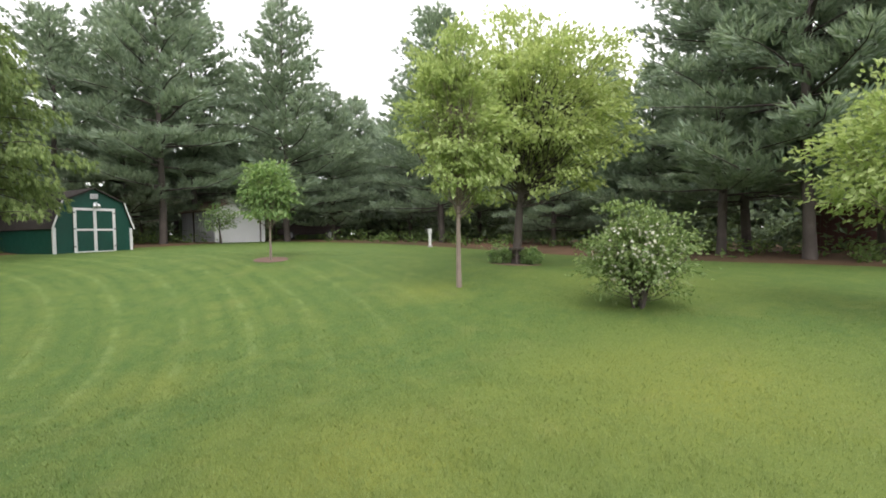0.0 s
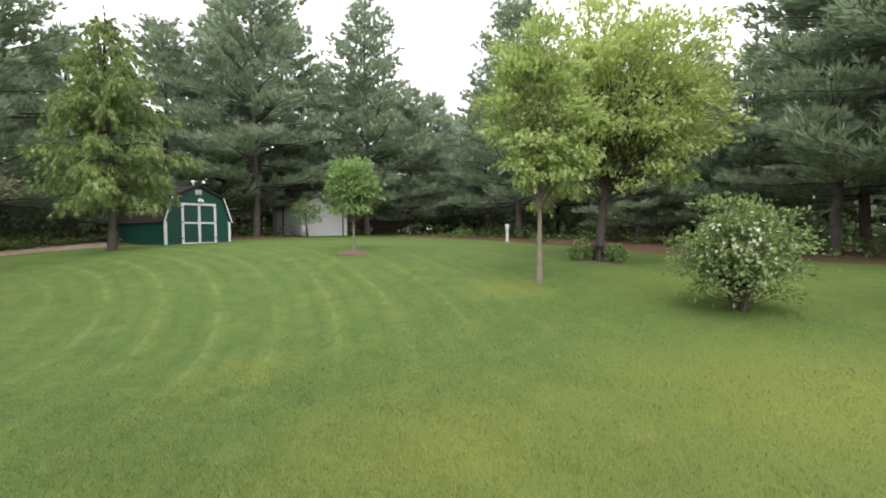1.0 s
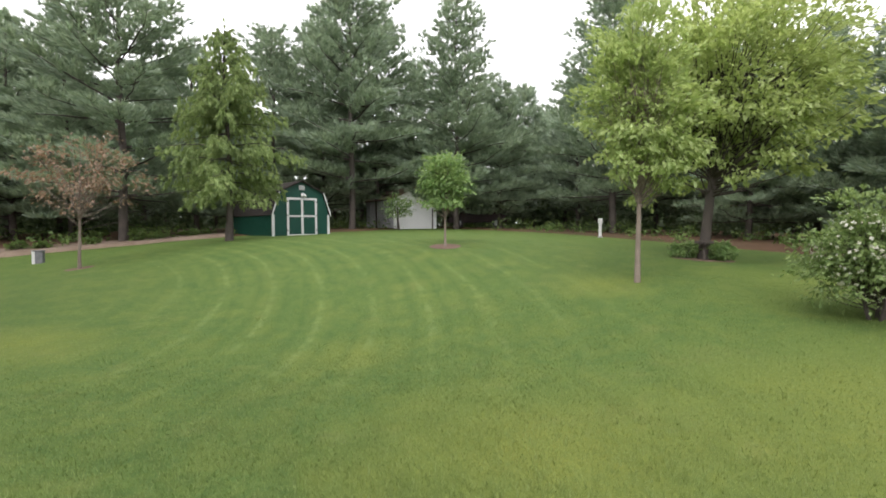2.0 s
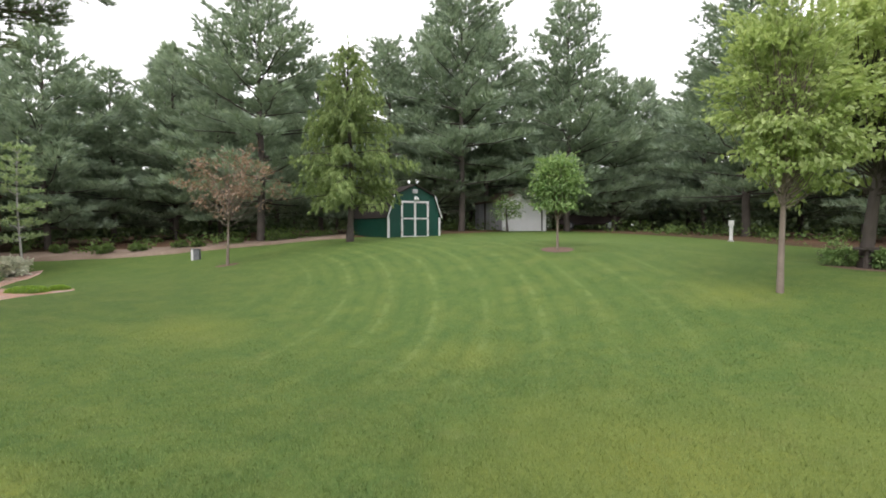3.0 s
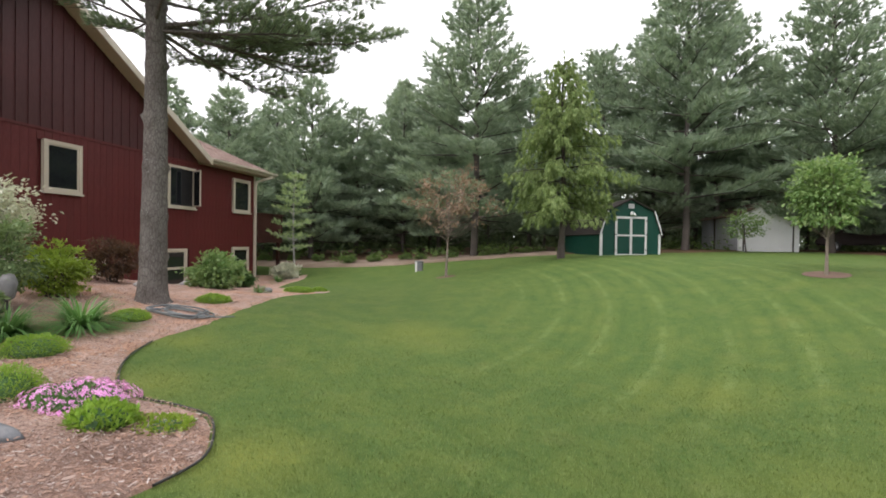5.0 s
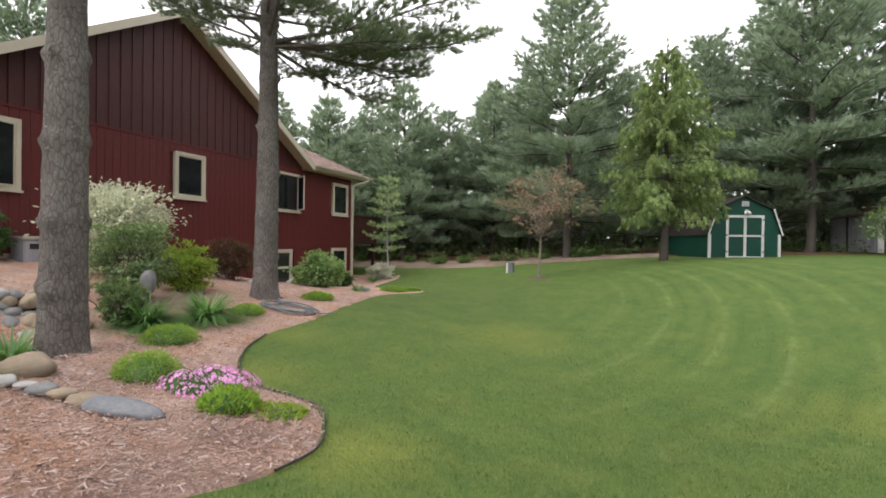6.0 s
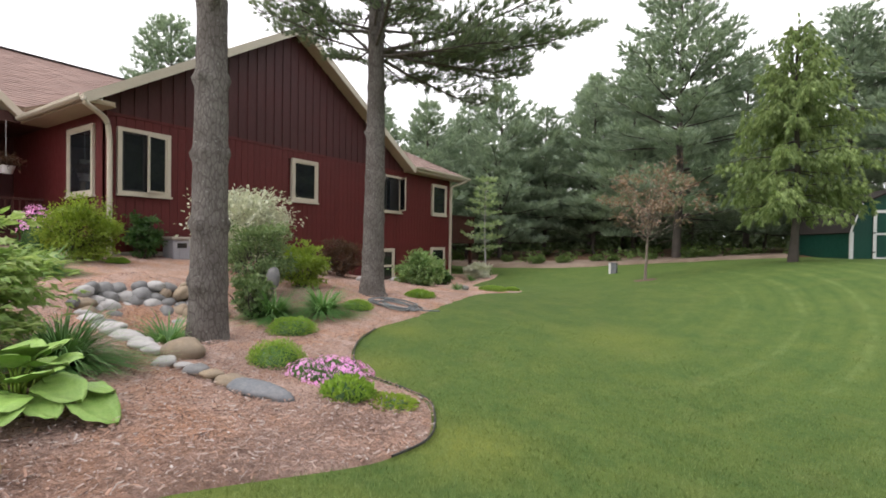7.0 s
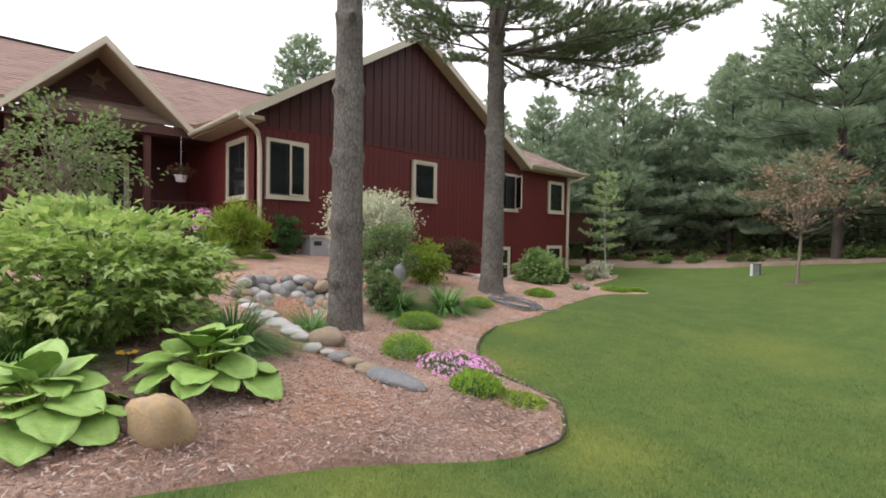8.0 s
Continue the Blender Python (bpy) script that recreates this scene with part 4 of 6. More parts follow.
def leaves(P, D, rng, size, fold=0.25, long=1.35, droop=0.35):
    """A folded, pointed leaf at each place, its tip along D."""
    n = len(P)
    d = unit(D + 0.5 * rng.normal(size=(n, 3)) - [0, 0, droop])
    s = size * rng.uniform(0.65, 1.25, (n, 1))
    u = unit(np.cross(d, unit(rng.normal(size=(n, 3)) * 0.5 + [0, 0, 1])))
    w = np.cross(u, d)
    a, c = P, P + d * s * long
    m = P + d * s * long * 0.5
    V = np.stack([a, m + u * s * 0.40 + w * s * fold, c, m - u * s * 0.40 + w * s * fold], 1).reshape(-1, 3)
    i = np.arange(n)[:, None] * 4
    return V, np.concatenate([i + [0, 1, 2], i + [0, 2, 3]])


def pine_tree(seed, H, R, base, needles, bark, girth, label, lean=0.0, gap=0.6, profile="white", dead=0, group="pines", start=0.12, first=(), twigs=3.4, k=12, length=0.40, width=0.060, per=0.32, gappy=0.0, sharp=0.72):
    """A whorled conifer standing at the origin: trunk, limbs in tiers, and flat sprays of side twigs set with needle tufts.
    twigs: side twigs on a metre of limb; per: spacing of tufts along a twig; gappy: share of limbs lost; sharp: how fast the outline narrows."""
    rng = np.random.default_rng(seed)
    t = thing("pine_tree", (0, 0, 0), label, "tree", group)
    zs = np.linspace(-0.3, H, 16)
    ax = np.stack([lean * zs + 0.05 * np.sin(zs * 0.9 + seed), 0.05 * np.cos(zs * 0.7 + seed), zs], 1)
    rad = girth * (0.06 + 0.94 * (1 - np.clip(zs / H, 0, 1)) ** 0.9) * np.where(zs < 0.3, 1.25, 1.0)
    wood = Heap()
    wood.add(*tube_arrays(ax, rad, 9))
    P, D = [], []
    up = np.array([0, 0, 1.0])
    z = base
    while z < H - 0.25:
        f = (z - base) / (H - base)
        r = R * (1.0 - f) ** sharp * (0.72 + 0.28 * min(1, f * 5))
        lowest = list(first) if z == base else []
        turn = rng.uniform(0, 2 * np.pi)
        count = len(lowest) or rng.integers(5, 8)
        for j in range(count):
            if not lowest and rng.random() < gappy * (1 - f):
                continue
            az = turn + 2 * np.pi * j / count + rng.uniform(-0.35, 0.35)
            ln = max(0.3, r * (rng.uniform(0.72, 1.08) if rng.random() < 0.8 else rng.uniform(0.45, 1.22)))
            el = radians(rng.uniform(-7, 9) + 48 * f ** 1.5) if profile == "white" else radians(rng.uniform(-16, 2) + 48 * f ** 1.6)
            if lowest:
                az, ln, el = radians(lowest[j][0]), lowest[j][1], radians(lowest[j][2])
            o = np.array([np.interp(z, zs, ax[:, 0]), np.interp(z, zs, ax[:, 1]), z + rng.uniform(-0.2, 0.2) * gap])
            h = np.array([np.cos(az), np.sin(az), 0])
            side = np.array([-np.sin(az), np.cos(az), 0])
            s = np.linspace(0, 1, 5)
            bend = rng.uniform(0.02, 0.16) if profile == "white" else -0.10
            line = o + h * (ln * s)[:, None] * np.cos(el) + up * (ln * s * np.sin(el) + bend * ln * s ** 2.2)[:, None]
            line += rng.normal(size=line.shape) * 0.025 * ln * s[:, None]
            wood.add(*tube_arrays(line, np.linspace(max(0.014, 0.013 * ln), 0.006, 5), 4 if first else 3))
            m = max(3, int(twigs * ln * 2 * (1 - start)))
            u = start + (1 - start) * (np.arange(m) + rng.uniform(0, 1, m)) / m
            c = np.stack([np.interp(u, s, line[:, q]) for q in range(3)], 1)
            way = np.where(np.arange(m) % 2 == 0, 1.0, -1.0)[:, None] * rng.uniform(0.6, 1.1, (m, 1))
            tl = (0.22 + 0.50 * ln * (1.02 - u) * np.minimum(1, 0.35 + u)) * rng.uniform(0.6, 1.15, m)
            td = unit(h * 0.75 + side * way + up * rng.uniform(0.0, 0.28, (m, 1)))
            if profile != "white":
                td = unit(h * 0.45 + side * way * 0.6 - up * rng.uniform(0.45, 1.3, (m, 1)))
                tl = tl * 0.75 + 0.12
            nt = np.maximum(1, (tl / per).astype(int) + 1)
            idx = np.repeat(np.arange(m), nt)
            w = np.concatenate([np.linspace(0.25 if q > 1 else 0.8, 1.0, q) for q in nt])[:, None]
            pts = c[idx] + td[idx] * tl[idx][:, None] * w + up * (0.10 if profile == "white" else -0.10) * (tl[idx][:, None] * w) ** 2
            pts = pts + rng.normal(size=pts.shape) * 0.03
            P += [pts, line[-1:] , line[-2:-1]]
            D += [td[idx] + up * (0.55 if profile == "white" else -0.55), np.repeat((h + 0.7 * up * (1 if profile == "white" else -1))[None], 2, 0)]
            if first:
                for q in range(m):
                    wood.add(*tube_arrays(np.stack([c[q], c[q] + td[q] * tl[q] * 0.5, c[q] + td[q] * tl[q]]), np.array([0.010, 0.007, 0.004]), 3))
        z += gap * rng.uniform(0.75, 1.25) * (1.0 - 0.45 * f)
    for j in range(dead):
        az, z = rng.uniform(0, 2 * np.pi), rng.uniform(0.9, base + 0.4)
        h = np.array([np.cos(az), np.sin(az), rng.uniform(-0.2, 0.25)])
        s = np.linspace(0, 1, 5)[:, None]
        line = np.array([0, 0, z]) + h * s * rng.uniform(0.7, 2.2) + [0, 0, -0.12] * s ** 2 + rng.normal(size=(5, 3)) * 0.05 * s
        wood.add(*tube_arrays(line, np.linspace(0.02, 0.005, 5), 3))
    P.append(np.repeat(ax[-1:], 7, 0) - up * np.linspace(0.0, 1.2, 7)[:, None])
    D.append(np.repeat([[0, 0, 1.8]], 7, 0))
    part("trunk", wood.mesh("pine_trunk", True), bark, t)
    part("crown", soup("pine_crown", *blades(np.concatenate(P), np.concatenate(D), rng, k, length, width, 0.62)), needles, t)
    return t


def broadleaf(name, seed, loc, trunk_h, girth, centre, radii, clumps, per, size, leaf, bark, label, category="tree", clump_r=0.38, stems=1, droop=0.35, shell=0.35, fork=0.5, kick=0.0, name_crown="crown", uneven=0.22, flat=0.5, reach=1.08, lobed=False):
    """A leafy tree or shrub: stem or stems, limbs to clumps spread through an uneven crown, and leaves round each clump."""
    rng = np.random.default_rng(seed)
    t = thing(name, loc, label, category)
    o = np.array(loc, float)
    c = np.array(centre, float)
    R = np.array(radii, float)
    q = unit(rng.normal(size=(clumps, 3))) * (shell + (1 - shell) * rng.uniform(0, 1, (clumps, 1)) ** 0.5)
    q *= 1 + uneven * rng.normal(size=(clumps, 1)) * (np.abs(q[:, 2:3]) + 0.4)
    q *= np.minimum(1, reach / np.maximum(np.linalg.norm(q, axis=1, keepdims=True), 1e-6))
    C = c + q * R
    C = C[C[:, 2] > 0.05]
    wood = Heap()
    tops = []
    for s in range(stems):
        a = 2 * np.pi * s / stems + rng.uniform(0, 0.6)
        off = np.array([np.cos(a), np.sin(a), 0]) * (0 if stems == 1 else 0.06 + girth)
        zz = np.linspace(-0.06, 1, 7)[:, None]
        end = np.array([c[0] * 0.8, c[1] * 0.8, c[2] + R[2] * 0.55]) + off * (0 if stems == 1 else 5)
        line = o + off * (1 + 0 * zz) + (end - off) * zz + kick * np.sin(zz * 3) * [1, 0, 0] + rng.normal(size=(7, 3)) * 0.03 * np.clip(zz, 0, 1)
        wood.add(*tube_arrays(line, girth * np.array([1.25, 0.95, 0.8, 0.62, 0.45, 0.3, 0.12]), 8))
        tops.append(line)
    for p in C:
        line = tops[rng.integers(len(tops))]
        z0 = o[2] + max(trunk_h, (p[2]) * fork + trunk_h * 0.3)
        b = np.array([np.interp(min(z0, line[-2, 2]), line[:, 2], line[:, k]) for k in range(3)])
        e = o + p
        s = np.linspace(0, 1, 5)[:, None]
        ln = np.linalg.norm(e - b)
        mid = b + (e - b) * s + np.array([0, 0, -0.10 * ln]) * s * (1 - s) * 4 * (0.5 if e[2] > b[2] else -1) + rng.normal(size=(5, 3)) * 0.03 * ln * s * (1 - s) * 4
        wood.add(*tube_arrays(mid, np.linspace(max(0.006, girth * 0.22), 0.004, 5), 4))
    n = len(C) * per
    P = o + np.repeat(C, per, 0) + rng.normal(size=(n, 3)) * clump_r * [1, 1, flat]
    P[:, 2] = np.maximum(P[:, 2], o[2] + 0.03)
    D = unit(P - (o + c)) + 0.5 * unit(rng.normal(size=(n, 3)))
    part("trunk" if category == "tree" else "branchwork", wood.mesh("limbs", True), bark, t)
    part(name_crown, soup(name_crown, *(lobed_leaves if lobed else leaves)(P, D, rng, size, droop=droop)), leaf, t)
    return t


PINES = [pine_tree(11, 14.0, 5.7, 2.2, PINE, DARKBARK, 0.20, "tall conical white pine with tiered blue-green boughs and dark bare trunk", dead=10, gap=0.92, sharp=0.76),
         pine_tree(12, 13.5, 5.1, 1.6, PINE, DARKBARK, 0.18, "dense conical white pine with soft layered boughs reaching low", dead=6, gap=0.80, sharp=0.82),
         pine_tree(13, 12.5, 5.2, 2.6, PINE, DARKBARK, 0.18, "broad white pine with irregular gappy crown and dead lower limbs", dead=14, gap=0.85, gappy=0.30, sharp=0.58),
         pine_tree(14, 9.8, 4.5, 1.1, PINE, DARKBARK, 0.15, "younger conical white pine with boughs close to the ground", dead=4, gap=0.76, sharp=0.82)]
FARPINES = [pine_tree(21, 11.5, 4.0, 1.6, HAZEPINE, DARKBARK, 0.18, "white pine standing deep in the woods", dead=4, group="woods behind", gap=0.75, twigs=1.7, per=0.6, k=7, length=0.70, width=0.14),
            pine_tree(22, 10.0, 3.6, 1.2, HAZEPINE, DARKBARK, 0.16, "younger white pine standing deep in the woods", dead=4, group="woods behind", gap=0.7, twigs=1.7, per=0.6, k=7, length=0.70, width=0.14, sharp=0.85)]
# bearing, distance, variant, height scale, turn
STAND = [(-36.5, 31, 3, 1.02, 40), (-28, 31, 3, 1.12, 10), (-31.5, 36, 1, 0.85, 80), (-22.8, 33, 3, 0.98, 200), (-17.5, 32, 1, 0.82, 150), (-9.4, 25.5, 0, 1.0, 30), (-13.5, 31, 3, 1.12, 90),
         (-3.0, 31, 3, 1.08, 120), (4.8, 31, 2, 0.93, 300), (13.2, 28.5, 2, 1.15, 20), (10.2, 31, 1, 1.0, 70), (16.2, 33, 2, 1.1, 250), (20.5, 38, 3, 1.3, 10), (25.4, 31, 1, 1.13, 110), (30.5, 33, 3, 1.0, 210),
         (34.5, 40, 3, 0.95, 20), (38, 41, 3, 0.9, 140), (43.0, 28, 0, 0.97, 60), (47.5, 33, 3, 1.1, 200), (52, 30, 2, 0.8, 310), (56, 26.5, 3, 0.92, 130), (61.5, 28, 1, 0.76, 40),
         (66.5, 25, 3, 0.85, 180), (73, 20.3, 2, 0.92, 15), (75, 24, 0, 1.0, 75), (80, 18.6, 2, 1.12, 200), (85.5, 21.5, 0, 1.02, 320), (91, 19, 1, 1.0, 30),
         (-42, 34, 1, 0.8, 90)]


def spot(b, d):
    return d * math.sin(radians(b)), d * math.cos(radians(b))


for i, (b, d, v, s, turn) in enumerate(STAND):
    x, y = spot(b, d)
    m = local(x, y, gz(x, y) - 0.05, turn)
    ob = PINES[v]
    made = copy_thing(ob, m)
    made.scale = (0.5 + 0.5 * s, 0.5 + 0.5 * s, s)
rng = np.random.default_rng(5)
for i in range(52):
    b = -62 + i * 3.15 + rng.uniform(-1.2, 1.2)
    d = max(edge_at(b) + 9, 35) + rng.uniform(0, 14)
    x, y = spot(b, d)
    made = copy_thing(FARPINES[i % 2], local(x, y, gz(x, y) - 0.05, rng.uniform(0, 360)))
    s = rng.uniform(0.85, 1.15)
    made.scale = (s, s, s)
for ob in PINES + FARPINES:
    x, y = spot({0: -62, 1: 112, 2: 120, 3: 126, 4: 134, 5: -70}[(PINES + FARPINES).index(ob)], 46)
    ob.matrix_basis = Matrix.Translation((x, y, gz(x, y) - 0.05))

# the weeping spruce before the shed
sp = pine_tree(31, 7.4, 2.6, 2.0, SPRUCE, DARKBARK, 0.12, "spruce with drooping yellow-green shoots and bare lower trunk", profile="weep", gap=0.44, group="", dead=6, twigs=6.0, per=0.15, k=13, length=0.19, width=0.046, sharp=0.80, start=0.10, gappy=0.10)
sp.name = "spruce_tree"
sp.matrix_basis = Matrix.Translation((-0.02, 18.5, gz(-0.02, 18.5) - 0.02))

broadleaf("maple_tree", 41, (6.71, 6.73, gz(6.71, 6.73)), 1.35, 0.05, (0.0, 0, 3.25), (0.95, 0.95, 1.65), 190, 52, 0.085, MAPLE, THINBARK, "young maple with bright yellow-green leaves and slim grey trunk", clump_r=0.13, droop=0.05, uneven=0.24, flat=0.45, shell=0.25)
broadleaf("oak_tree", 42, (11.0, 8.72, gz(11.0, 8.72)), 1.6, 0.13, (0.45, -0.45, 4.3), (2.45, 2.45, 2.3), 290, 66, 0.115, OAK, DARKBARK, "spreading oak with fresh yellow-green leaves and open limbs", clump_r=0.23, shell=0.3, droop=0.05, uneven=0.26, flat=0.4)
broadleaf("maple_tree", 43, (9.05, 0.3, gz(9.05, 0.3)), 0.9, 0.06, (0, 0, 2.25), (1.18, 1.18, 1.0), 120, 60, 0.08, MAPLE, THINBARK, "young maple with fresh light green leaves at the lawn's side", clump_r=0.17, droop=0.05)
broadleaf("pear_tree", 44, (5.2, 11.92, gz(5.2, 11.92)), 0.5, 0.035, (0, 0, 1.68), (0.50, 0.50, 0.74), 95, 40, 0.08, LINDEN, THINBARK, "small round-crowned young tree with glossy green leaves", clump_r=0.13, shell=0.2)
broadleaf("crabapple_tree", 45, (-3.93, 16.73, gz(-3.93, 16.73)), 0.8, 0.045, (0.15, 0, 2.75), (1.4, 1.4, 1.05), 62, 24, 0.085, COPPER, THINBARK, "small crabapple with sparse copper-red leaves and thin trunk", clump_r=0.16, shell=0.35, uneven=0.4, flat=0.6)
ash = pine_tree(46, 4.9, 1.25, 1.3, ASHLEAF, STONE_D, 0.045, "pale slender sapling with layered light green leaves", gap=0.50, group="", twigs=4.5, per=0.2, k=6, length=0.17, width=0.06, sharp=0.85)
ash.name = "ash_sapling"
ash.matrix_basis = Matrix.Translation((-11.75, 20.45, gz(-11.75, 20.45) - 0.02))
broadleaf("serviceberry_tree", 47, (-10.3, 0.92, gz(-10.3, 0.92)), 1.2, 0.045, (0, 0.1, 1.85), (0.95, 0.95, 0.85), 60, 36, 0.07, GREYGREEN, THINBARK, "small open tree with grey-green leaves before the porch", clump_r=0.16, shell=0.35)
broadleaf("apple_sapling", 48, (8.9, 26.4, gz(8.9, 26.4)), 0.5, 0.04, (-0.2, 0, 1.35), (0.75, 0.75, 0.55), 26, 34, 0.10, LINDEN, DARKBARK, "small leafy sapling before the garage", clump_r=0.2)

# the two tall pines in the bed
tp = pine_tree(61, 10.0, 3.4, 5.05, NEARPINE, BARK, 0.1, "mature white pine, grey trunk and dark boughs over the house", group="pines in the bed", gap=0.50, start=0.26, twigs=6.0, per=0.13, k=16, length=0.21, width=0.017, sharp=0.6,
               first=[(40, 3.3, -15), (75, 3.6, -13), (105, 2.6, -4), (8, 3.0, -6), (52, 4.3, 9), (44, 4.9, 3), (62, 3.7, -8), (22, 4.2, 10), (80, 3.0, 12), (215, 2.6, 38), (235, 2.2, 5), (-40, 3.4, 8), (150, 2.6, 10)])


def knotty_bole(t, seed, lean_x):
    """Lower trunk with a ring of old knots every metre or so."""
    rng = np.random.default_rng(seed)
    z = np.linspace(-0.3, 13.5, 240)
    a = np.linspace(0, 2 * np.pi, 28, endpoint=False)
    r = 0.235 * (1 - z / 17) + 0.07 * np.exp(-np.clip(z, 0, 9) * 5) + 0.03 * (z < 0)
    R = np.repeat(r[:, None], 28, 1)
    for k, zz in enumerate((0.85, 1.6, 2.48, 3.38, 4.35, 5.4, 6.5)):
        R += (0.012 * np.exp(-((z - zz) / 0.075) ** 2))[:, None]
        for j in range(5):
            d = (a - rng.uniform(0, 2 * np.pi) + np.pi) % (2 * np.pi) - np.pi
            R += (0.036 if zz != 4.35 else 0.06) * np.exp(-((z - zz - rng.uniform(-0.05, 0.05)) / 0.06) ** 2)[:, None] * np.exp(-(d / 0.22) ** 2)[None]
    for i in range(len(z)):
        for j in range(28):
            v = Vector((math.cos(a[j]) * 5, math.sin(a[j]) * 5, z[i] * 2.2))
            R[i, j] += 0.009 * noise.noise(v) + 0.006 * noise.noise(v * 3)
    lean = np.stack([lean_x * z + 0.03 * np.sin(z * 0.5), 0.004 * z, z], 1)
    V = lean[:, None] + np.stack([R * np.cos(a), R * np.sin(a), 0 * R], -1)
    i, j = np.meshgrid(np.arange(len(z) - 1), np.arange(28), indexing="ij")
    q = np.stack([i * 28 + j, i * 28 + (j + 1) % 28, (i + 1) * 28 + (j + 1) % 28, (i + 1) * 28 + j], -1).reshape(-1, 4)
    part("bole", soup("bole", V.reshape(-1, 3), q, True), BARK, t, "grey scaly bark with old branch knots")


knotty_bole(tp, 63, 0.0)
kt = pine_tree(62, 14.0, 3.4, 8.2, NEARPINE, BARK, 0.02, "mature white pine with bare knotty grey trunk", group="pines in the bed", gap=0.9, start=0.3, twigs=2.5, per=0.3, k=9, length=0.22, width=0.026)
knotty_bole(kt, 62, 0.0)
tp.matrix_basis = Matrix.Translation((-7.6, 7.9, bz(-7.6, 7.9) - 0.03))
kt.matrix_basis = Matrix.Translation((-6.60, 3.70, bz(-6.60, 3.70) - 0.02))


# ---- woods floor growth and the far thicket ----
def scatter(name, n, seed, b0, b1, low, high, tall, size, leaf, label, base=0.0):
    rng = np.random.default_rng(seed)
    b = rng.uniform(b0, b1, n)
    keep = np.array([noise.noise((k * 0.35, seed, 0)) for k in b]) + rng.uniform(-0.6, 0.6, n) > -0.25
    b = b[keep]
    d = np.array([edge_at(k) for k in b]) + rng.uniform(low, high, len(b))
    C = np.stack([d * np.sin(np.radians(b)), d * np.cos(np.radians(b))], 1)
    per = 34
    h = tall * rng.uniform(0.3, 1.0, len(b))
    P = np.repeat(np.c_[C, heights(C) + base], per, 0)
    u = rng.uniform(0, 1, (len(P), 1))
    P = P + np.c_[rng.normal(size=(len(P), 2)) * np.repeat(h, per)[:, None] * 0.45, u * np.repeat(h, per)[:, None]]
    D = rng.normal(size=(len(P), 3)) * [1, 1, 0.5]
    ob = part(name, soup(name, *leaves(P, D, rng, size)), leaf, None)
    tagged(ob, label, "undergrowth", kind="stuff")


scatter("underbrush", 330, 71, -34, 100, 0.6, 9, 0.75, 0.13, BRUSH, "green leafy undergrowth at the edge of the woods")
scatter("underbrush", 420, 72, -60, 110, 7, 20, 2.2, 0.28, SHADELEAF, "taller shaded brush within the woods")
scatter("thicket", 1500, 73, -75, 115, 20, 40, 6.5, 0.75, SHADELEAF, "dense far thicket closing the woods")

bk = copy_thing(PINES[2], local(-34.6, 17.6, 1.0, 60))
bk.scale = (1.15, 1.15, 1.2)

# ---- plants in the bed and on the lawn ----
def shrub(name, seed, x, y, w, h, clumps, per, size, leaf, label, lift=0.18, on=bz, droop=0.2, clump_r=None, stems=5, shell=0.5, wood=DARKBARK, kind="shrub", name_crown="foliage", uneven=0.22, flat=0.5, lobed=False):
    z = on(x, y)
    r = w / 2
    return broadleaf(name, seed, (x, y, z), 0.05, 0.014 + 0.006 * h, (0, 0, h * (0.5 + lift / 2)), (r * 0.82, r * 0.82, h * (0.46 - lift / 2)), clumps, per, size, leaf, wood, label, kind,
                     clump_r=clump_r or 0.16 * w / 2, stems=stems, droop=droop, shell=shell, fork=0.3, name_crown=name_crown, uneven=uneven, flat=flat, reach=1.22, lobed=lobed)


def specks(name, n, seed, centre, radii, size, leaf, parent, label, top=True):
    """Small four-petalled blossoms over the outside of a plant."""
    rng = np.random.default_rng(seed)
    q = unit(rng.normal(size=(n, 3)))
    if top:
        q[:, 2] = np.abs(q[:, 2])
    P = np.array(centre) + q * np.array(radii) * rng.uniform(0.85, 1.08, (n, 1))
    P4 = np.repeat(P, 4, 0)
    a = np.tile(np.arange(4) * np.pi / 2, n) + np.repeat(rng.uniform(0, 6.28, n), 4)
    u = unit(np.cross(q, [0.31, 0.2, 0.9]))
    v = np.cross(q, u)
    D = np.repeat(u, 4, 0) * np.cos(a)[:, None] + np.repeat(v, 4, 0) * np.sin(a)[:, None]
    s = np.repeat(size * rng.uniform(0.7, 1.3, n), 4)[:, None]
    S = np.cross(np.repeat(q, 4, 0), D)
    V = np.stack([P4, P4 + D * s * 0.6 + S * s * 0.35, P4 + D * s + np.repeat(q, 4, 0) * s * 0.2, P4 + D * s * 0.6 - S * s * 0.35], 1).reshape(-1, 3)
    i = np.arange(len(P4))[:, None] * 4
    return part(name, soup(name, V, i + [0, 1, 2, 3]), leaf, parent, label)


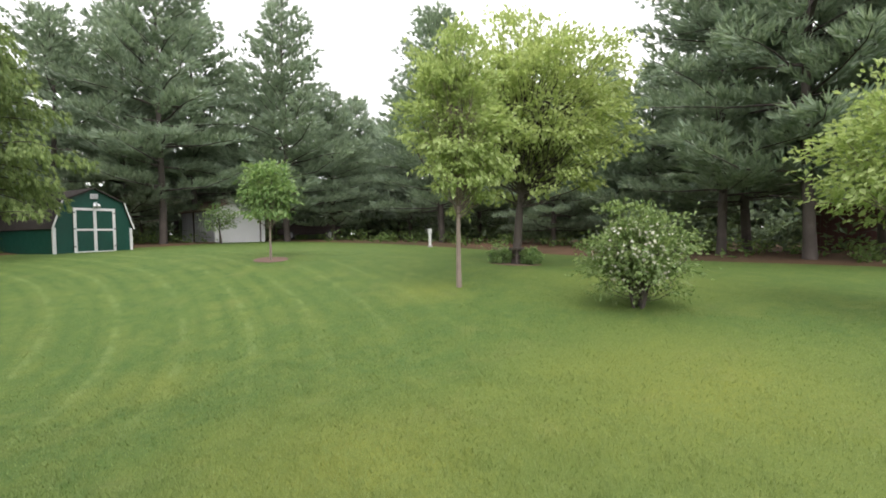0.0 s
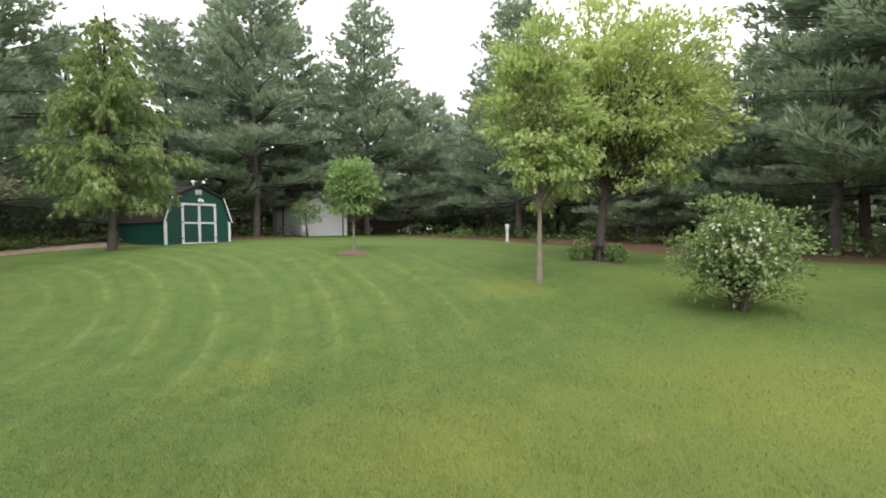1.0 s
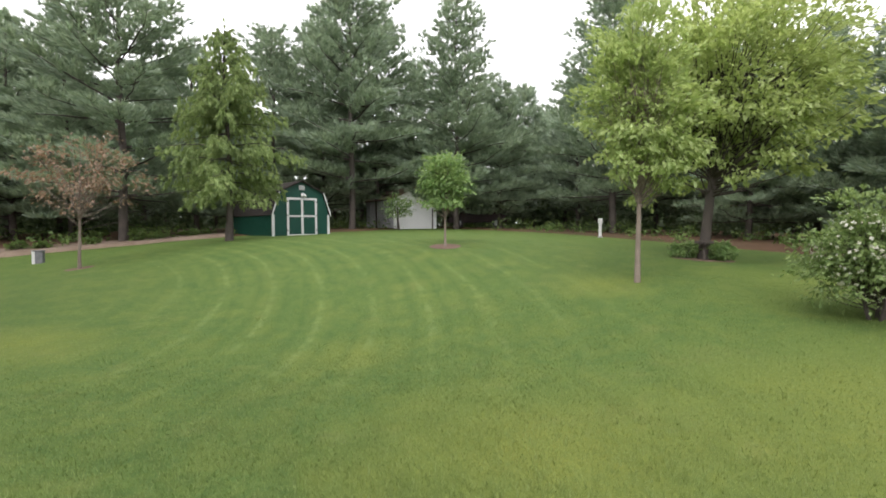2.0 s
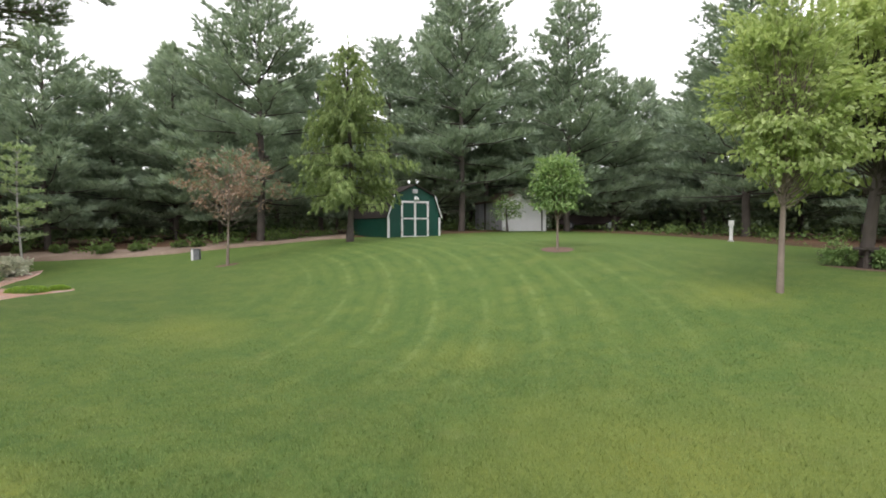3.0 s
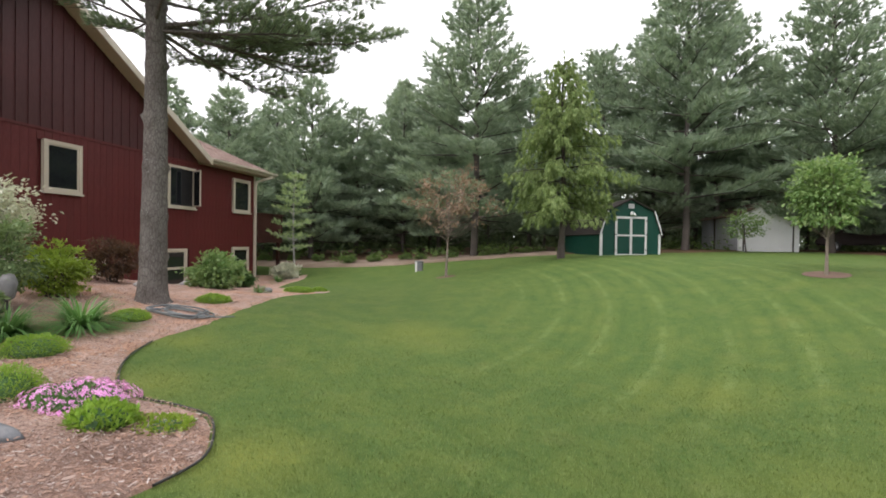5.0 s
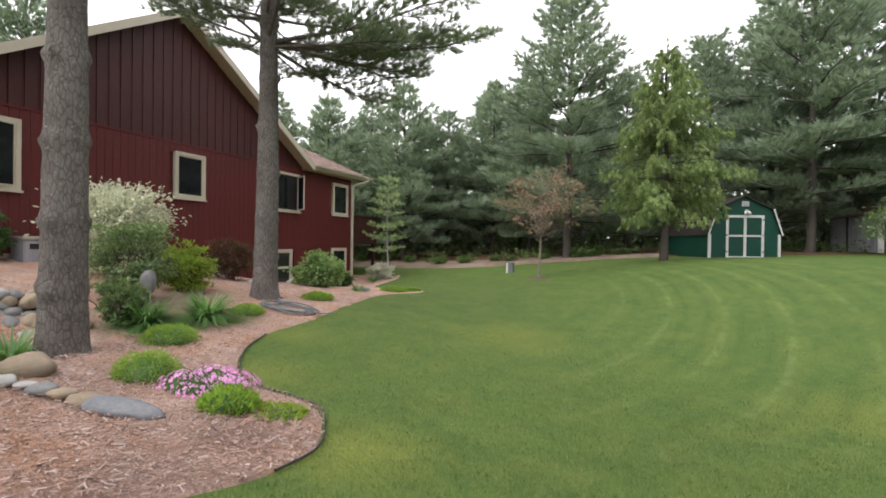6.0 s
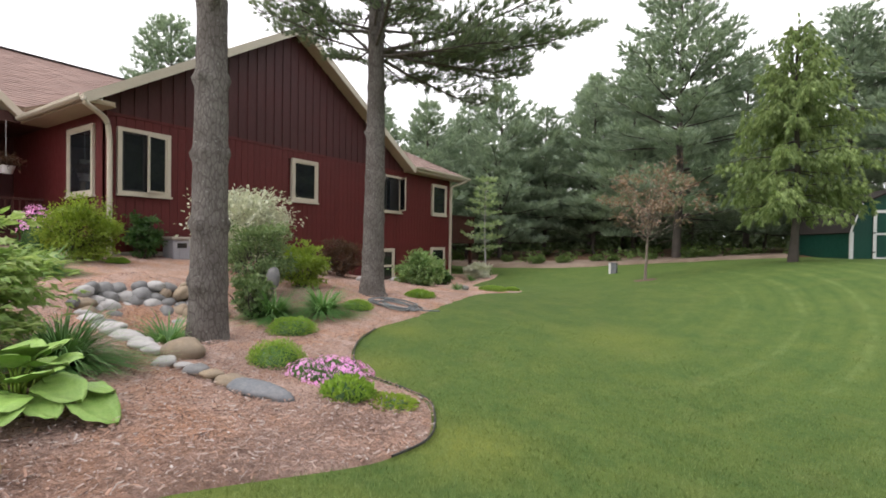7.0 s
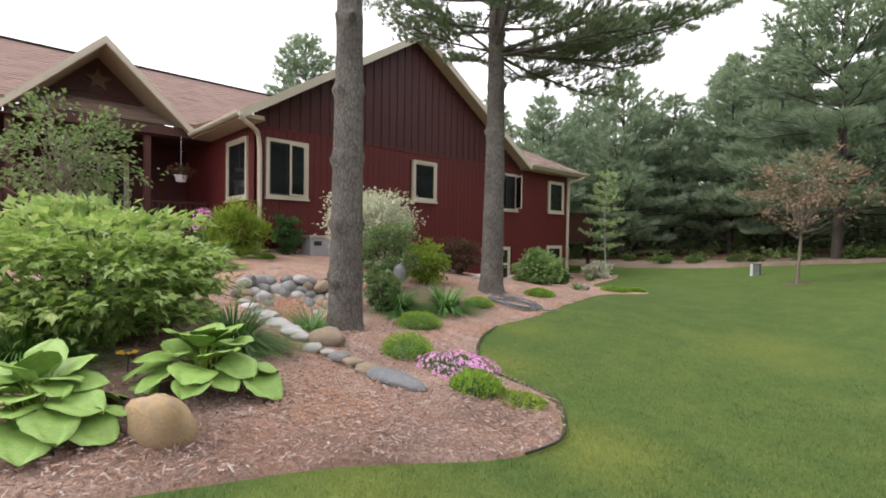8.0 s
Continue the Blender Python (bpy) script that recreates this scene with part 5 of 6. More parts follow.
def grass_clump(name, seed, x, y, n, length, width, leaf, label, on=bz, spread=0.10, arch=1.6):
    """Arching strap leaves from one crown, each a tapered strip."""
    rng = np.random.default_rng(seed)
    t = thing(name, (x, y, on(x, y) - 0.01), label, "plant", "clumps of strap-leaved plants")
    o = np.array([x, y, on(x, y) - 0.01])
    a = rng.uniform(0, 2 * np.pi, n)
    h = np.stack([np.cos(a), np.sin(a), 0 * a], 1)
    L = length * rng.uniform(0.55, 1.15, n)
    tilt = rng.uniform(0.22, 0.80, n) ** 0.8 * arch
    s = np.linspace(0, 1, 7)
    out = L[:, None] * (s[None] * np.sin(tilt)[:, None] * 0.75 + 0.30 * s[None] ** 2.2 * tilt[:, None])
    up = L[:, None] * (s[None] * np.cos(tilt)[:, None] - 0.52 * s[None] ** 2.6 * tilt[:, None])
    p = o + h[:, None] * (out + spread * rng.uniform(0, 1, (n, 1)))[:, :, None] + np.array([0, 0, 1]) * np.maximum(up, 0.01)[:, :, None]
    side = np.stack([-h[:, 1], h[:, 0], 0 * a], 1)[:, None] * (width * (1 - s ** 2.5) * (0.5 + 0.5 * np.minimum(1, s * 5)))[None, :, None] * rng.uniform(0.7, 1.3, (n, 1, 1))
    V = np.stack([p - side, p + side], 2).reshape(-1, 3)
    i, j = np.meshgrid(np.arange(n), np.arange(6), indexing="ij")
    b = (i * 14 + j * 2).reshape(-1, 1)
    part("foliage", soup("strap_leaves", V, b + [0, 1, 3, 2], True), leaf, t)
    return t


def hosta_leaf_mesh(seed):
    """A broad heart-shaped ribbed leaf on its stalk, curving out and down; base at the origin, pointing along +x."""
    rng = np.random.default_rng(seed)
    n, m = 11, 9
    V, F = [], []
    cup = rng.uniform(0.06, 0.14)
    for i in range(n):
        s = i / (n - 1)
        half = 0.46 * (math.sin(math.pi * min(1, s ** 0.82)) ** 0.62 if 0 < s < 1 else 0) * (1 - 0.12 * s)
        for j in range(m):
            v = 2 * j / (m - 1) - 1
            back = -0.13 * abs(v) ** 1.6 * (1 - s) ** 3
            z = 0.14 * s - 0.36 * s ** 2.0 + cup * abs(v) ** 1.5 * (1 - 0.5 * s) + 0.022 * math.cos(v * 9.4) + 0.035 * math.sin(s * 9 + v * 2 + seed) * abs(v) ** 2 + 0.02 * rng.normal() * abs(v) ** 3
            V.append((s + back, v * half, z))
    for i in range(n - 1):
        for j in range(m - 1):
            F.append((i * m + j, i * m + j + 1, (i + 1) * m + j + 1, (i + 1) * m + j))
    me = soup("hosta_leaf", V, F, True)
    me.materials.append(HOSTA)
    return me


HOSTA_LEAVES = [hosta_leaf_mesh(k) for k in range(4)]


def hosta(seed, x, y, r, count, label):
    rng = np.random.default_rng(seed)
    o = Vector((x, y, bz(x, y)))
    t = thing("hosta", o, label, "plant", "hostas")
    for k in range(count):
        ring = k / count
        a = k * 2.39996 + rng.uniform(-0.25, 0.25)
        size = r * (0.36 + 0.16 * ring) * rng.uniform(0.85, 1.15)
        h = r * (0.62 - 0.46 * ring ** 1.1) + rng.uniform(-0.02, 0.02)
        out = r * (0.06 + 0.52 * ring)
        foot = o + Vector((math.cos(a) * out, math.sin(a) * out, h))
        line = [o + Vector((math.cos(a) * 0.03, math.sin(a) * 0.03, 0)), o.lerp(foot, 0.6) + Vector((0, 0, h * 0.22)), foot]
        part("stalk", tube("stalk", [list(q) for q in line], [0.008, 0.007, 0.005], 5), SEDUM, t)
        ob = part("leaf", HOSTA_LEAVES[k % 4], None, t)
        tilt = radians(rng.uniform(-26, 26) - 46 * (1 - ring) ** 1.5 + 22 * ring)
        ob.matrix_basis = Matrix.Translation(foot) @ Matrix.Rotation(a + rng.uniform(-0.3, 0.3), 4, "Z") @ Matrix.Rotation(tilt, 4, "Y") @ Matrix.Rotation(rng.uniform(-0.25, 0.25), 4, "X") @ Matrix.Diagonal((size, size * rng.uniform(1.1, 1.35), size, 1))


def cushion(name, seed, x, y, w, h, n, size, leaf, label, ry=1.0):
    """Low dense mound of tiny leaves over a dome coloured dark as their shade."""
    rng = np.random.default_rng(seed)
    z = bz(x, y) - 0.02
    t = thing(name, (x, y, z), label, "plant", "low cushions of ground cover")
    o = np.array([x, y, z])
    q = unit(rng.normal(size=(n, 3)) * [1, 1, 0.8])
    q[:, 2] = np.abs(q[:, 2])
    lump = np.array([1 + 0.16 * noise.noise((a * 3 + seed, b * 3, c * 3)) for a, b, c in q])[:, None]
    P = o + q * [w / 2, w / 2 * ry, h] * lump * rng.uniform(0.80, 1.05, (n, 1)) + [0, 0, 0.01]
    # solid dark green dome in place of the shaded gaps between leaves
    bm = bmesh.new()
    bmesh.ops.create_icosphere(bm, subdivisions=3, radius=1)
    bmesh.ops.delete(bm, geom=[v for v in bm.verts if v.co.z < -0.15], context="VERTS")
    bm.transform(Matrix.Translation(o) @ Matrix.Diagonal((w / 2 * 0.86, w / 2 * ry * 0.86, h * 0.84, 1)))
    part("shade_dome", bm, DEEP, t)
    part("foliage", soup("cushion_leaves", *leaves(P, q + [0, 0, 0.4], rng, size, droop=-0.2)), leaf, t)
    return t


# flowering bush on the lawn
fb = shrub("flowering_bush", 101, 7.3, 3.42, 1.6, 1.55, 150, 44, 0.055, BUSHLEAF, "leafy bush with small white blossoms on the lawn", 0.10, gz, stems=5, shell=0.3, uneven=0.34)
specks("blossom", 420, 102, (7.3, 3.42, gz(7.3, 3.42) + 0.80), (0.68, 0.68, 0.60), 0.024, PETAL, fb, "small white blossoms", top=False)
# big light-green shrub, hostas, boulder corner
shrub("large_shrub", 103, -6.3, 0.82, 2.25, 1.2, 170, 62, 0.078, EUON, "large spreading shrub with layered light green lobed leaves", 0.04, stems=9, shell=0.72, clump_r=0.135, droop=0.12, uneven=0.22, flat=0.24, lobed=True)
hosta(104, -4.52, 0.32, 0.54, 30, "broad hosta with large ribbed light green leaves")
hosta(105, -4.74, 1.32, 0.58, 30, "broad hosta with large bright green leaves behind the boulder")
grass_clump("daylily", 106, -5.84, 0.32, 620, 0.80, 0.0083, LILY, "clump of arching dark green daylily leaves")
grass_clump("daylily", 107, -5.72, 1.88, 900, 0.78, 0.0075, LILY, "dense clump of arching daylily leaves by the stones")
grass_clump("daylily", 108, -10.95, 3.4, 480, 0.81, 0.0090, LILY, "clump of daylily leaves beside the round shrub")
grass_clump("daylily", 109, -7.0, 3.42, 480, 0.74, 0.0120, LILY, "daylily clump by the pine trunk")
grass_clump("daylily", 110, -6.95, 4.95, 480, 0.74, 0.0120, LILY, "daylily clump in the mulch")
grass_clump("daylily", 111, -6.75, 5.75, 520, 0.76, 0.0120, LILY, "daylily clump in the mulch")
grass_clump("daylily", 112, -7.55, 11.2, 98, 0.38, 0.0090, LILY, "small daylily clump near the hose")
grass_clump("daylily", 113, -11.6, 18.9, 112, 0.54, 0.0105, LILY, "small daylily clump by the house corner")
shrub("round_shrub", 114, -12.5, 4.42, 1.45, 1.25, 130, 75, 0.045, SPIREA, "rounded yellow-green spirea shrub by the downspout", 0.02, shell=0.6)
shrub("upright_plant", 115, -12.95, 5.85, 0.75, 1.0, 50, 60, 0.07, DEEP, "upright deep green perennial against the wall", 0.02, shell=0.4)
shrub("dappled_willow", 116, -10.45, 6.75, 2.0, 1.85, 160, 70, 0.060, DAPPLED, "dappled willow shrub with creamy white shoots", 0.2, shell=0.6)
shrub("pale_shrub", 117, -8.4, 5.72, 1.25, 1.35, 90, 60, 0.05, GREYGREEN, "soft grey-green shrub behind the pine trunk", 0.05)
shrub("mounded_shrub", 118, -8.7, 6.95, 0.95, 0.85, 90, 60, 0.045, SPIREA, "dense mounded green shrub", 0.02, shell=0.65)
shrub("barberry", 119, -10.1, 9.45, 1.25, 0.95, 80, 60, 0.045, BARBERRY, "dark red-brown barberry against the wall", 0.05)
shrub("hydrangea", 120, -9.0, 11.5, 1.3, 0.85, 90, 50, 0.085, LINDEN, "leafy hydrangea below the lower windows", 0.04, shell=0.6)
shrub("dark_shrub", 121, -10.6, 14.9, 0.9, 0.6, 50, 50, 0.06, DEEP, "low dark green shrub", 0.04)
shrub("variegated_shrub", 122, -11.9, 20.0, 1.15, 0.62, 70, 50, 0.09, DAPPLED, "low white-variegated plant at the house corner", 0.02)
shrub("upright_plant", 123, -7.15, 4.75, 0.55, 0.60, 40, 50, 0.05, GREYGREEN, "small leafy perennial behind the pine", 0.04)
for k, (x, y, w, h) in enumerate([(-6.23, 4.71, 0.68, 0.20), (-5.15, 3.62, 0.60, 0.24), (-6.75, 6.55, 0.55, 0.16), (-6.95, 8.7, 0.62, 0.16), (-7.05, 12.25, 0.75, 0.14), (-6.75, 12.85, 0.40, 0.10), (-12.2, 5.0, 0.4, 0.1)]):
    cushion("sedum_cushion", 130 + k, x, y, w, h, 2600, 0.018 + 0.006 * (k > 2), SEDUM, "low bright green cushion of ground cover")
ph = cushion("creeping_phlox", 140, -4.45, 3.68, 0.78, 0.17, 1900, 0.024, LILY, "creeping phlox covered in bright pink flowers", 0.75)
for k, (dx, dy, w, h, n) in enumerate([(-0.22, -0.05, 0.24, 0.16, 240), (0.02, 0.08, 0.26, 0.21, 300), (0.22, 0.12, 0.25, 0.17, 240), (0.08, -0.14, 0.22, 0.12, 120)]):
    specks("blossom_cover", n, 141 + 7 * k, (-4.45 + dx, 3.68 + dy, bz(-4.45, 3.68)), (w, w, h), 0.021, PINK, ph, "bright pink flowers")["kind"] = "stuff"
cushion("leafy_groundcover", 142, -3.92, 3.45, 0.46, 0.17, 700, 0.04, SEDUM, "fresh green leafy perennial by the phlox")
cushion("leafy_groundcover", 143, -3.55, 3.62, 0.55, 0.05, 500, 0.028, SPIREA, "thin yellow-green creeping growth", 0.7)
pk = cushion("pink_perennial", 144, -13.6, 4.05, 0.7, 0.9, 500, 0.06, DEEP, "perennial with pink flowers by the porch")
specks("blossom_cover", 120, 145, (-13.6, 4.05, bz(-13.6, 4.05) + 0.5), (0.32, 0.32, 0.55), 0.05, PINK, pk, "pink flowers")["kind"] = "stuff"
for k, (x, y) in enumerate([(10.75, 9.1), (11.25, 8.45)]):
    shrub("low_plant", 150 + k, x, y, 0.75, 0.45, 40, 45, 0.06, LINDEN, "low leafy plant at the foot of the oak", 0.02, gz)
for k in range(11):
    x, y = spot(-33 + k * 3.0 + rng.uniform(-0.8, 0.8), edge_at(-33 + k * 3.0) + 0.9 + rng.uniform(-0.3, 0.8))
    shrub("low_plant", 160 + k, x, y, 0.5 + 0.4 * rng.random(), 0.22 + 0.25 * rng.random(), 24, 34, 0.07, BRUSH, "low green plant in the bed by the woods", 0.02, lambda a, b: gz(a, b) + 0.1)

# mulch rings under young trees
for x, y, r in ((5.2, 11.92, 0.42), (-3.93, 16.73, 0.36), (11.0, 8.75, 0.75)):
    bm = bmesh.new()
    bmesh.ops.create_circle(bm, cap_ends=True, segments=40, radius=r)
    bmesh.ops.inset_region(bm, faces=bm.faces[:], thickness=r * 0.3)
    for v in bm.verts:
        d = v.co.length
        v.co = Vector((x + v.co.x * (1 + 0.12 * noise.noise(v.co * 5)), y + v.co.y * (1 + 0.12 * noise.noise(v.co * 5 + Vector((9, 0, 0)))), 0))
        v.co.z = gz(v.co.x, v.co.y) + (0.03 if d < r * 0.85 else 0.005)
    tagged(part("mulch_ring", bm, CHIP, None), "ring of dark mulch round a tree's foot", "ground", kind="structure")

# ---- stones ----
def stone_mesh(seed, flat=0.6):
    rng = random.Random(seed)
    bm = bmesh.new()
    bmesh.ops.create_icosphere(bm, subdivisions=3, radius=0.5)
    off = Vector((rng.uniform(0, 50), rng.uniform(0, 50), rng.uniform(0, 50)))
    sx, sy = rng.uniform(0.85, 1.2), rng.uniform(0.7, 1.0)
    for v in bm.verts:
        n = v.co.normalized()
        k = 1 + 0.22 * noise.noise(n * 1.3 + off) + 0.07 * noise.noise(n * 3.5 + off)
        v.co = Vector((n.x * sx, n.y * sy, n.z * flat)) * 0.5 * k
    for f in bm.faces:
        f.smooth = True
    me = bpy.data.meshes.new("stone")
    bm.to_mesh(me)
    bm.free()
    return me


SHAPES = [(stone_mesh(k, 0.62 + 0.05 * (k % 4)), mt) for k, mt in enumerate([STONE_A, STONE_B, STONE_D, STONE_A, STONE_B, STONE_D, STONE_A, STONE_B])]
for me, mt in SHAPES:
    me.materials.append(mt)


def stone(k, x, y, z, size, turn, label, tip=0.0, flat=1.0, group="stones of the dry wall"):
    me, mt = SHAPES[k % len(SHAPES)]
    ob = new("stone", me)
    ob.matrix_basis = Matrix.Translation((x, y, z)) @ Matrix.Rotation(turn, 4, "Z") @ Matrix.Rotation(tip, 4, "X") @ Matrix.Diagonal((size, size, size * flat, 1))
    return tagged(ob, label, "stone", group)


KIND = {STONE_A: "rounded grey field stone", STONE_B: "rounded tan field stone", STONE_D: "rounded pale field stone"}
rs = random.Random(8)
# dry wall of cobbles round the hollow, rising with the bank behind it
j = 0
for row in range(6):
    n = 10 + row
    for k in range(n):
        a = radians(228 - (160 / n) * (k + 0.5 * (row % 2)) + rs.uniform(-4, 4))
        d = 0.60 + 0.10 * row + rs.uniform(-0.04, 0.05)
        x, y = -7.35 + d * math.cos(a), 3.5 + d * math.sin(a)
        z = 0.20 + 0.125 * row + rs.uniform(-0.03, 0.03)
        bank = bz(x + 0.40 * math.cos(a), y + 0.40 * math.sin(a))
        if z > bank + 0.15:
            continue
        kind = rs.choice((0, 1, 2, 3, 4, 6, 7, 5, 0, 3))
        stone(kind, x, y, z, rs.uniform(0.19, 0.34), rs.uniform(0, 6), KIND[SHAPES[kind][1]] + " in a low dry wall", rs.uniform(-0.6, 0.6), rs.uniform(0.8, 1.15))
# edging stones down to the lawn
EDGING = [(-7.95, 2.86, 0.27), (-7.72, 2.84, 0.32), (-7.48, 2.88, 0.40), (-7.2, 2.83, 0.42), (-6.98, 2.76, 0.26), (-6.80, 2.82, 0.34), (-6.58, 2.78, 0.36), (-6.36, 2.80, 0.30), (-6.16, 2.74, 0.34), (-5.95, 2.74, 0.27), (-5.50, 2.62, 0.27), (-5.32, 2.70, 0.17), (-5.14, 2.72, 0.30), (-4.94, 2.76, 0.26)]
for k, (x, y, size) in enumerate(EDGING):
    stone((2, 5, 0, 5, 2, 5, 2, 2, 5, 5, 2, 5, 0, 1)[k], x, y, bz(x, y) + 0.03, 0.86 * size, rs.uniform(-0.5, 0.5), "flat pale edging stone beside the mulch path", rs.uniform(-0.15, 0.15), 0.62, "edging stones")
stone(1, -5.72, 2.92, bz(-5.72, 2.92) + 0.05, 0.46, 0.3, "rounded tan edging boulder", 0, 0.9, "edging stones")
stone(4, -4.70, 2.80, bz(-4.70, 2.80) + 0.03, 0.36, 0.2, "pale tan edging stone", 0, 0.5, "edging stones")
sl = new("stone", stone_mesh(77, 0.3))
sl.data.materials.append(SLATE)
sl.matrix_basis = Matrix.Translation((-4.36, 2.84, bz(-4.36, 2.84) + 0.02)) @ Matrix.Rotation(0.35, 4, "Z") @ Matrix.Rotation(0.14, 4, "Y") @ Matrix.Diagonal((0.58, 0.36, 0.55, 1))
tagged(sl, "blue-grey slate slab at the end of the edging", "stone", "edging stones")
bo = new("boulder", stone_mesh(12, 0.98))
bo.data.materials.append(STONE_C)
bo.matrix_basis = Matrix.Translation((-4.06, 0.86, bz(-4.06, 0.86) + 0.07)) @ Matrix.Rotation(0.5, 4, "Z") @ Matrix.Rotation(0.35, 4, "X") @ Matrix.Diagonal((0.46, 0.40, 0.47, 1))
tagged(bo, "rounded ochre boulder set in the mulch", "boulder")
for k, (x, y, size) in enumerate([(-9.6, 12.2, 0.35), (-8.2, 12.3, 0.3), (-10.8, 12.6, 0.4), (-7.6, 11.7, 0.22), (-7.55, 12.9, 0.3), (-9.3, 9.4, 0.3)]):
    stone(k, x, y, bz(x, y) + 0.04, size, k, KIND[SHAPES[k % 8][1]] + " in the planting bed", 0, 0.8, "stones in the bed")

# ---- small things ----
# hose lying in a coil
hp = []
for k in range(230):
    a = k * 0.16
    turn = k // 39
    r = (0.36, 0.30, 0.40, 0.26, 0.34, 0.38)[turn] + 0.05 * math.sin(a * 2 + turn)
    x, y = -6.5 + 0.05 * math.sin(turn * 2.1) + r * 1.25 * math.cos(a), 7.35 + 0.06 * math.cos(turn * 1.7) + r * 0.85 * math.sin(a)
    hp.append((x, y, bz(x, y) + 0.02 + 0.011 * turn + 0.006 * math.sin(a * 3)))
hp = smooth_line3(hp[::3], 3)
hp += [[-6.05 + 0.12 * k, 7.42 + 0.02 * k * k, bz(-6.0, 7.5) + 0.02] for k in range(1, 4)]
hs = thing("garden_hose", (-6.5, 7.35, bz(-6.5, 7.35)), "grey garden hose coiled on the mulch", "hose")
part("coil", tube("coil", hp, [0.013] * len(hp), 7), HOSE, hs)
part("nozzle", tube("nozzle", [(-6.85, 7.2, bz(-6.85, 7.2) + 0.05), (-6.92, 7.16, bz(-6.85, 7.2) + 0.06), (-7.0, 7.12, bz(-6.85, 7.2) + 0.07)], [0.02, 0.016, 0.024], 10), SLATE, hs)

# plastic edging strip between lawn and mulch
ed = smooth_line([q for q in BORDER[11:20]], 12)
ez = heights(ed) + 0.026
part_edge = tube("edging_strip", np.c_[ed, ez], [0.010] * len(ed), 8)
tagged(part("edging_strip", part_edge, BLACK, None), "black plastic lawn edging along the bed", "edging")

# storage box and black meter by the wall
ub = thing("storage_box", (-12.95, 6.95, bz(-12.95, 6.95)), "pale grey plastic storage box with lid against the wall", "box")
bx0 = bz(-12.95, 6.95) - 0.03
body = part("body", block(-13.25, -12.75, 6.45, 7.45, bx0, bx0 + 0.50, 0.02), STEEL, ub)
part("lid", block(-13.28, -12.71, 6.41, 7.49, bx0 + 0.50, bx0 + 0.58, 0.02), CONCRETE, ub, "grey lid")
part("handle", block(-12.75, -12.735, 6.55, 6.78, bx0 + 0.30, bx0 + 0.42, 0.004), BLACK, body)
for y in (6.62, 6.95, 7.28):
    part("rib", block(-12.752, -12.735, y - 0.015, y + 0.015, bx0 + 0.03, bx0 + 0.29 if y < 6.8 else bx0 + 0.46), STEEL, body)
mt = thing("gas_meter", (-13.05, 6.1, bz(-13.05, 6.1)), "dark utility meter with pipe beside the box", "meter")
mz = bz(-13.05, 6.1)
part("body", block(-13.2, -12.98, 5.98, 6.22, mz + 0.22, mz + 0.52, 0.03), SLATE, mt)
for y in (6.02, 6.18):
    part("pipe", tube("pipe", [(-13.1, y, mz - 0.05), (-13.1, y, mz + 0.24)], [0.025, 0.025], 8), BLACK, mt)

# ornament on a stake among the shrubs
gx, gy = -7.75, 5.55
orn = new("garden_ornament", stone_mesh(55, 1.3))
orn.data.materials.append(STONE_A)
orn.matrix_basis = Matrix.Translation((gx, gy, bz(gx, gy) + 0.42)) @ Matrix.Diagonal((0.22, 0.22, 0.30, 1))
tagged(orn, "small weathered grey garden ornament among shrubs", "ornament")
stake = part("stake", tube("stake", [(gx, gy, bz(gx, gy) - 0.05), (gx, gy, bz(gx, gy) + 0.36)], [0.012, 0.012], 7), BLACK, None)
tagged(stake, "thin dark metal stake under the ornament", "stake")

# yellow ring ornament
yx, yy_ = -5.3, 0.92
YEL = surface("yellow_enamel", (0.62, 0.36, 0.04), (0.5, 0.28, 0.03), 0.4, 40, 4, 0.1, 0.002)
yo = thing("garden_pick", (yx, yy_, bz(yx, yy_)), "yellow flower-shaped garden pick on a thin stem", "ornament")
part("stem", tube("stem", [(yx, yy_, bz(yx, yy_) - 0.02), (yx + 0.01, yy_, bz(yx, yy_) + 0.16)], [0.006, 0.005], 6), BLACK, yo)
bm = bmesh.new()
for k in range(9):
    a = k * 2 * math.pi / 9
    bmesh.ops.create_icosphere(bm, subdivisions=1, radius=1, matrix=Matrix.Translation((yx + 0.055 * math.cos(a), yy_ + 0.055 * math.sin(a), bz(yx, yy_) + 0.17)) @ Matrix.Rotation(a, 4, "Z") @ Matrix.Diagonal((0.03, 0.018, 0.008, 1)))
part("petals", bm, YEL, yo)
bm = bmesh.new()
bmesh.ops.create_icosphere(bm, subdivisions=2, radius=1, matrix=Matrix.Translation((yx, yy_, bz(yx, yy_) + 0.175)) @ Matrix.Diagonal((0.032, 0.032, 0.012, 1)))
part("disc", bm, DARKBARK, yo)

# utility box on the far lawn
qx, qy = -5.8, 20.0
qz = gz(qx, qy)
cb = thing("cable_box", (qx, qy, qz), "small dark cable box with white side on the lawn", "utility box")
part("body", block(qx - 0.10, qx + 0.18, qy - 0.12, qy + 0.12, qz - 0.05, qz + 0.40, 0.012), SLATE, cb)
part("side_plate", block(qx - 0.102, qx - 0.02, qy - 0.135, qy - 0.12, qz - 0.05, qz + 0.40, 0.003), WHITE, cb, "white front plate")
part("cap", block(qx - 0.13, qx + 0.20, qy - 0.14, qy + 0.14, qz + 0.40, qz + 0.43, 0.008), SLATE, cb)

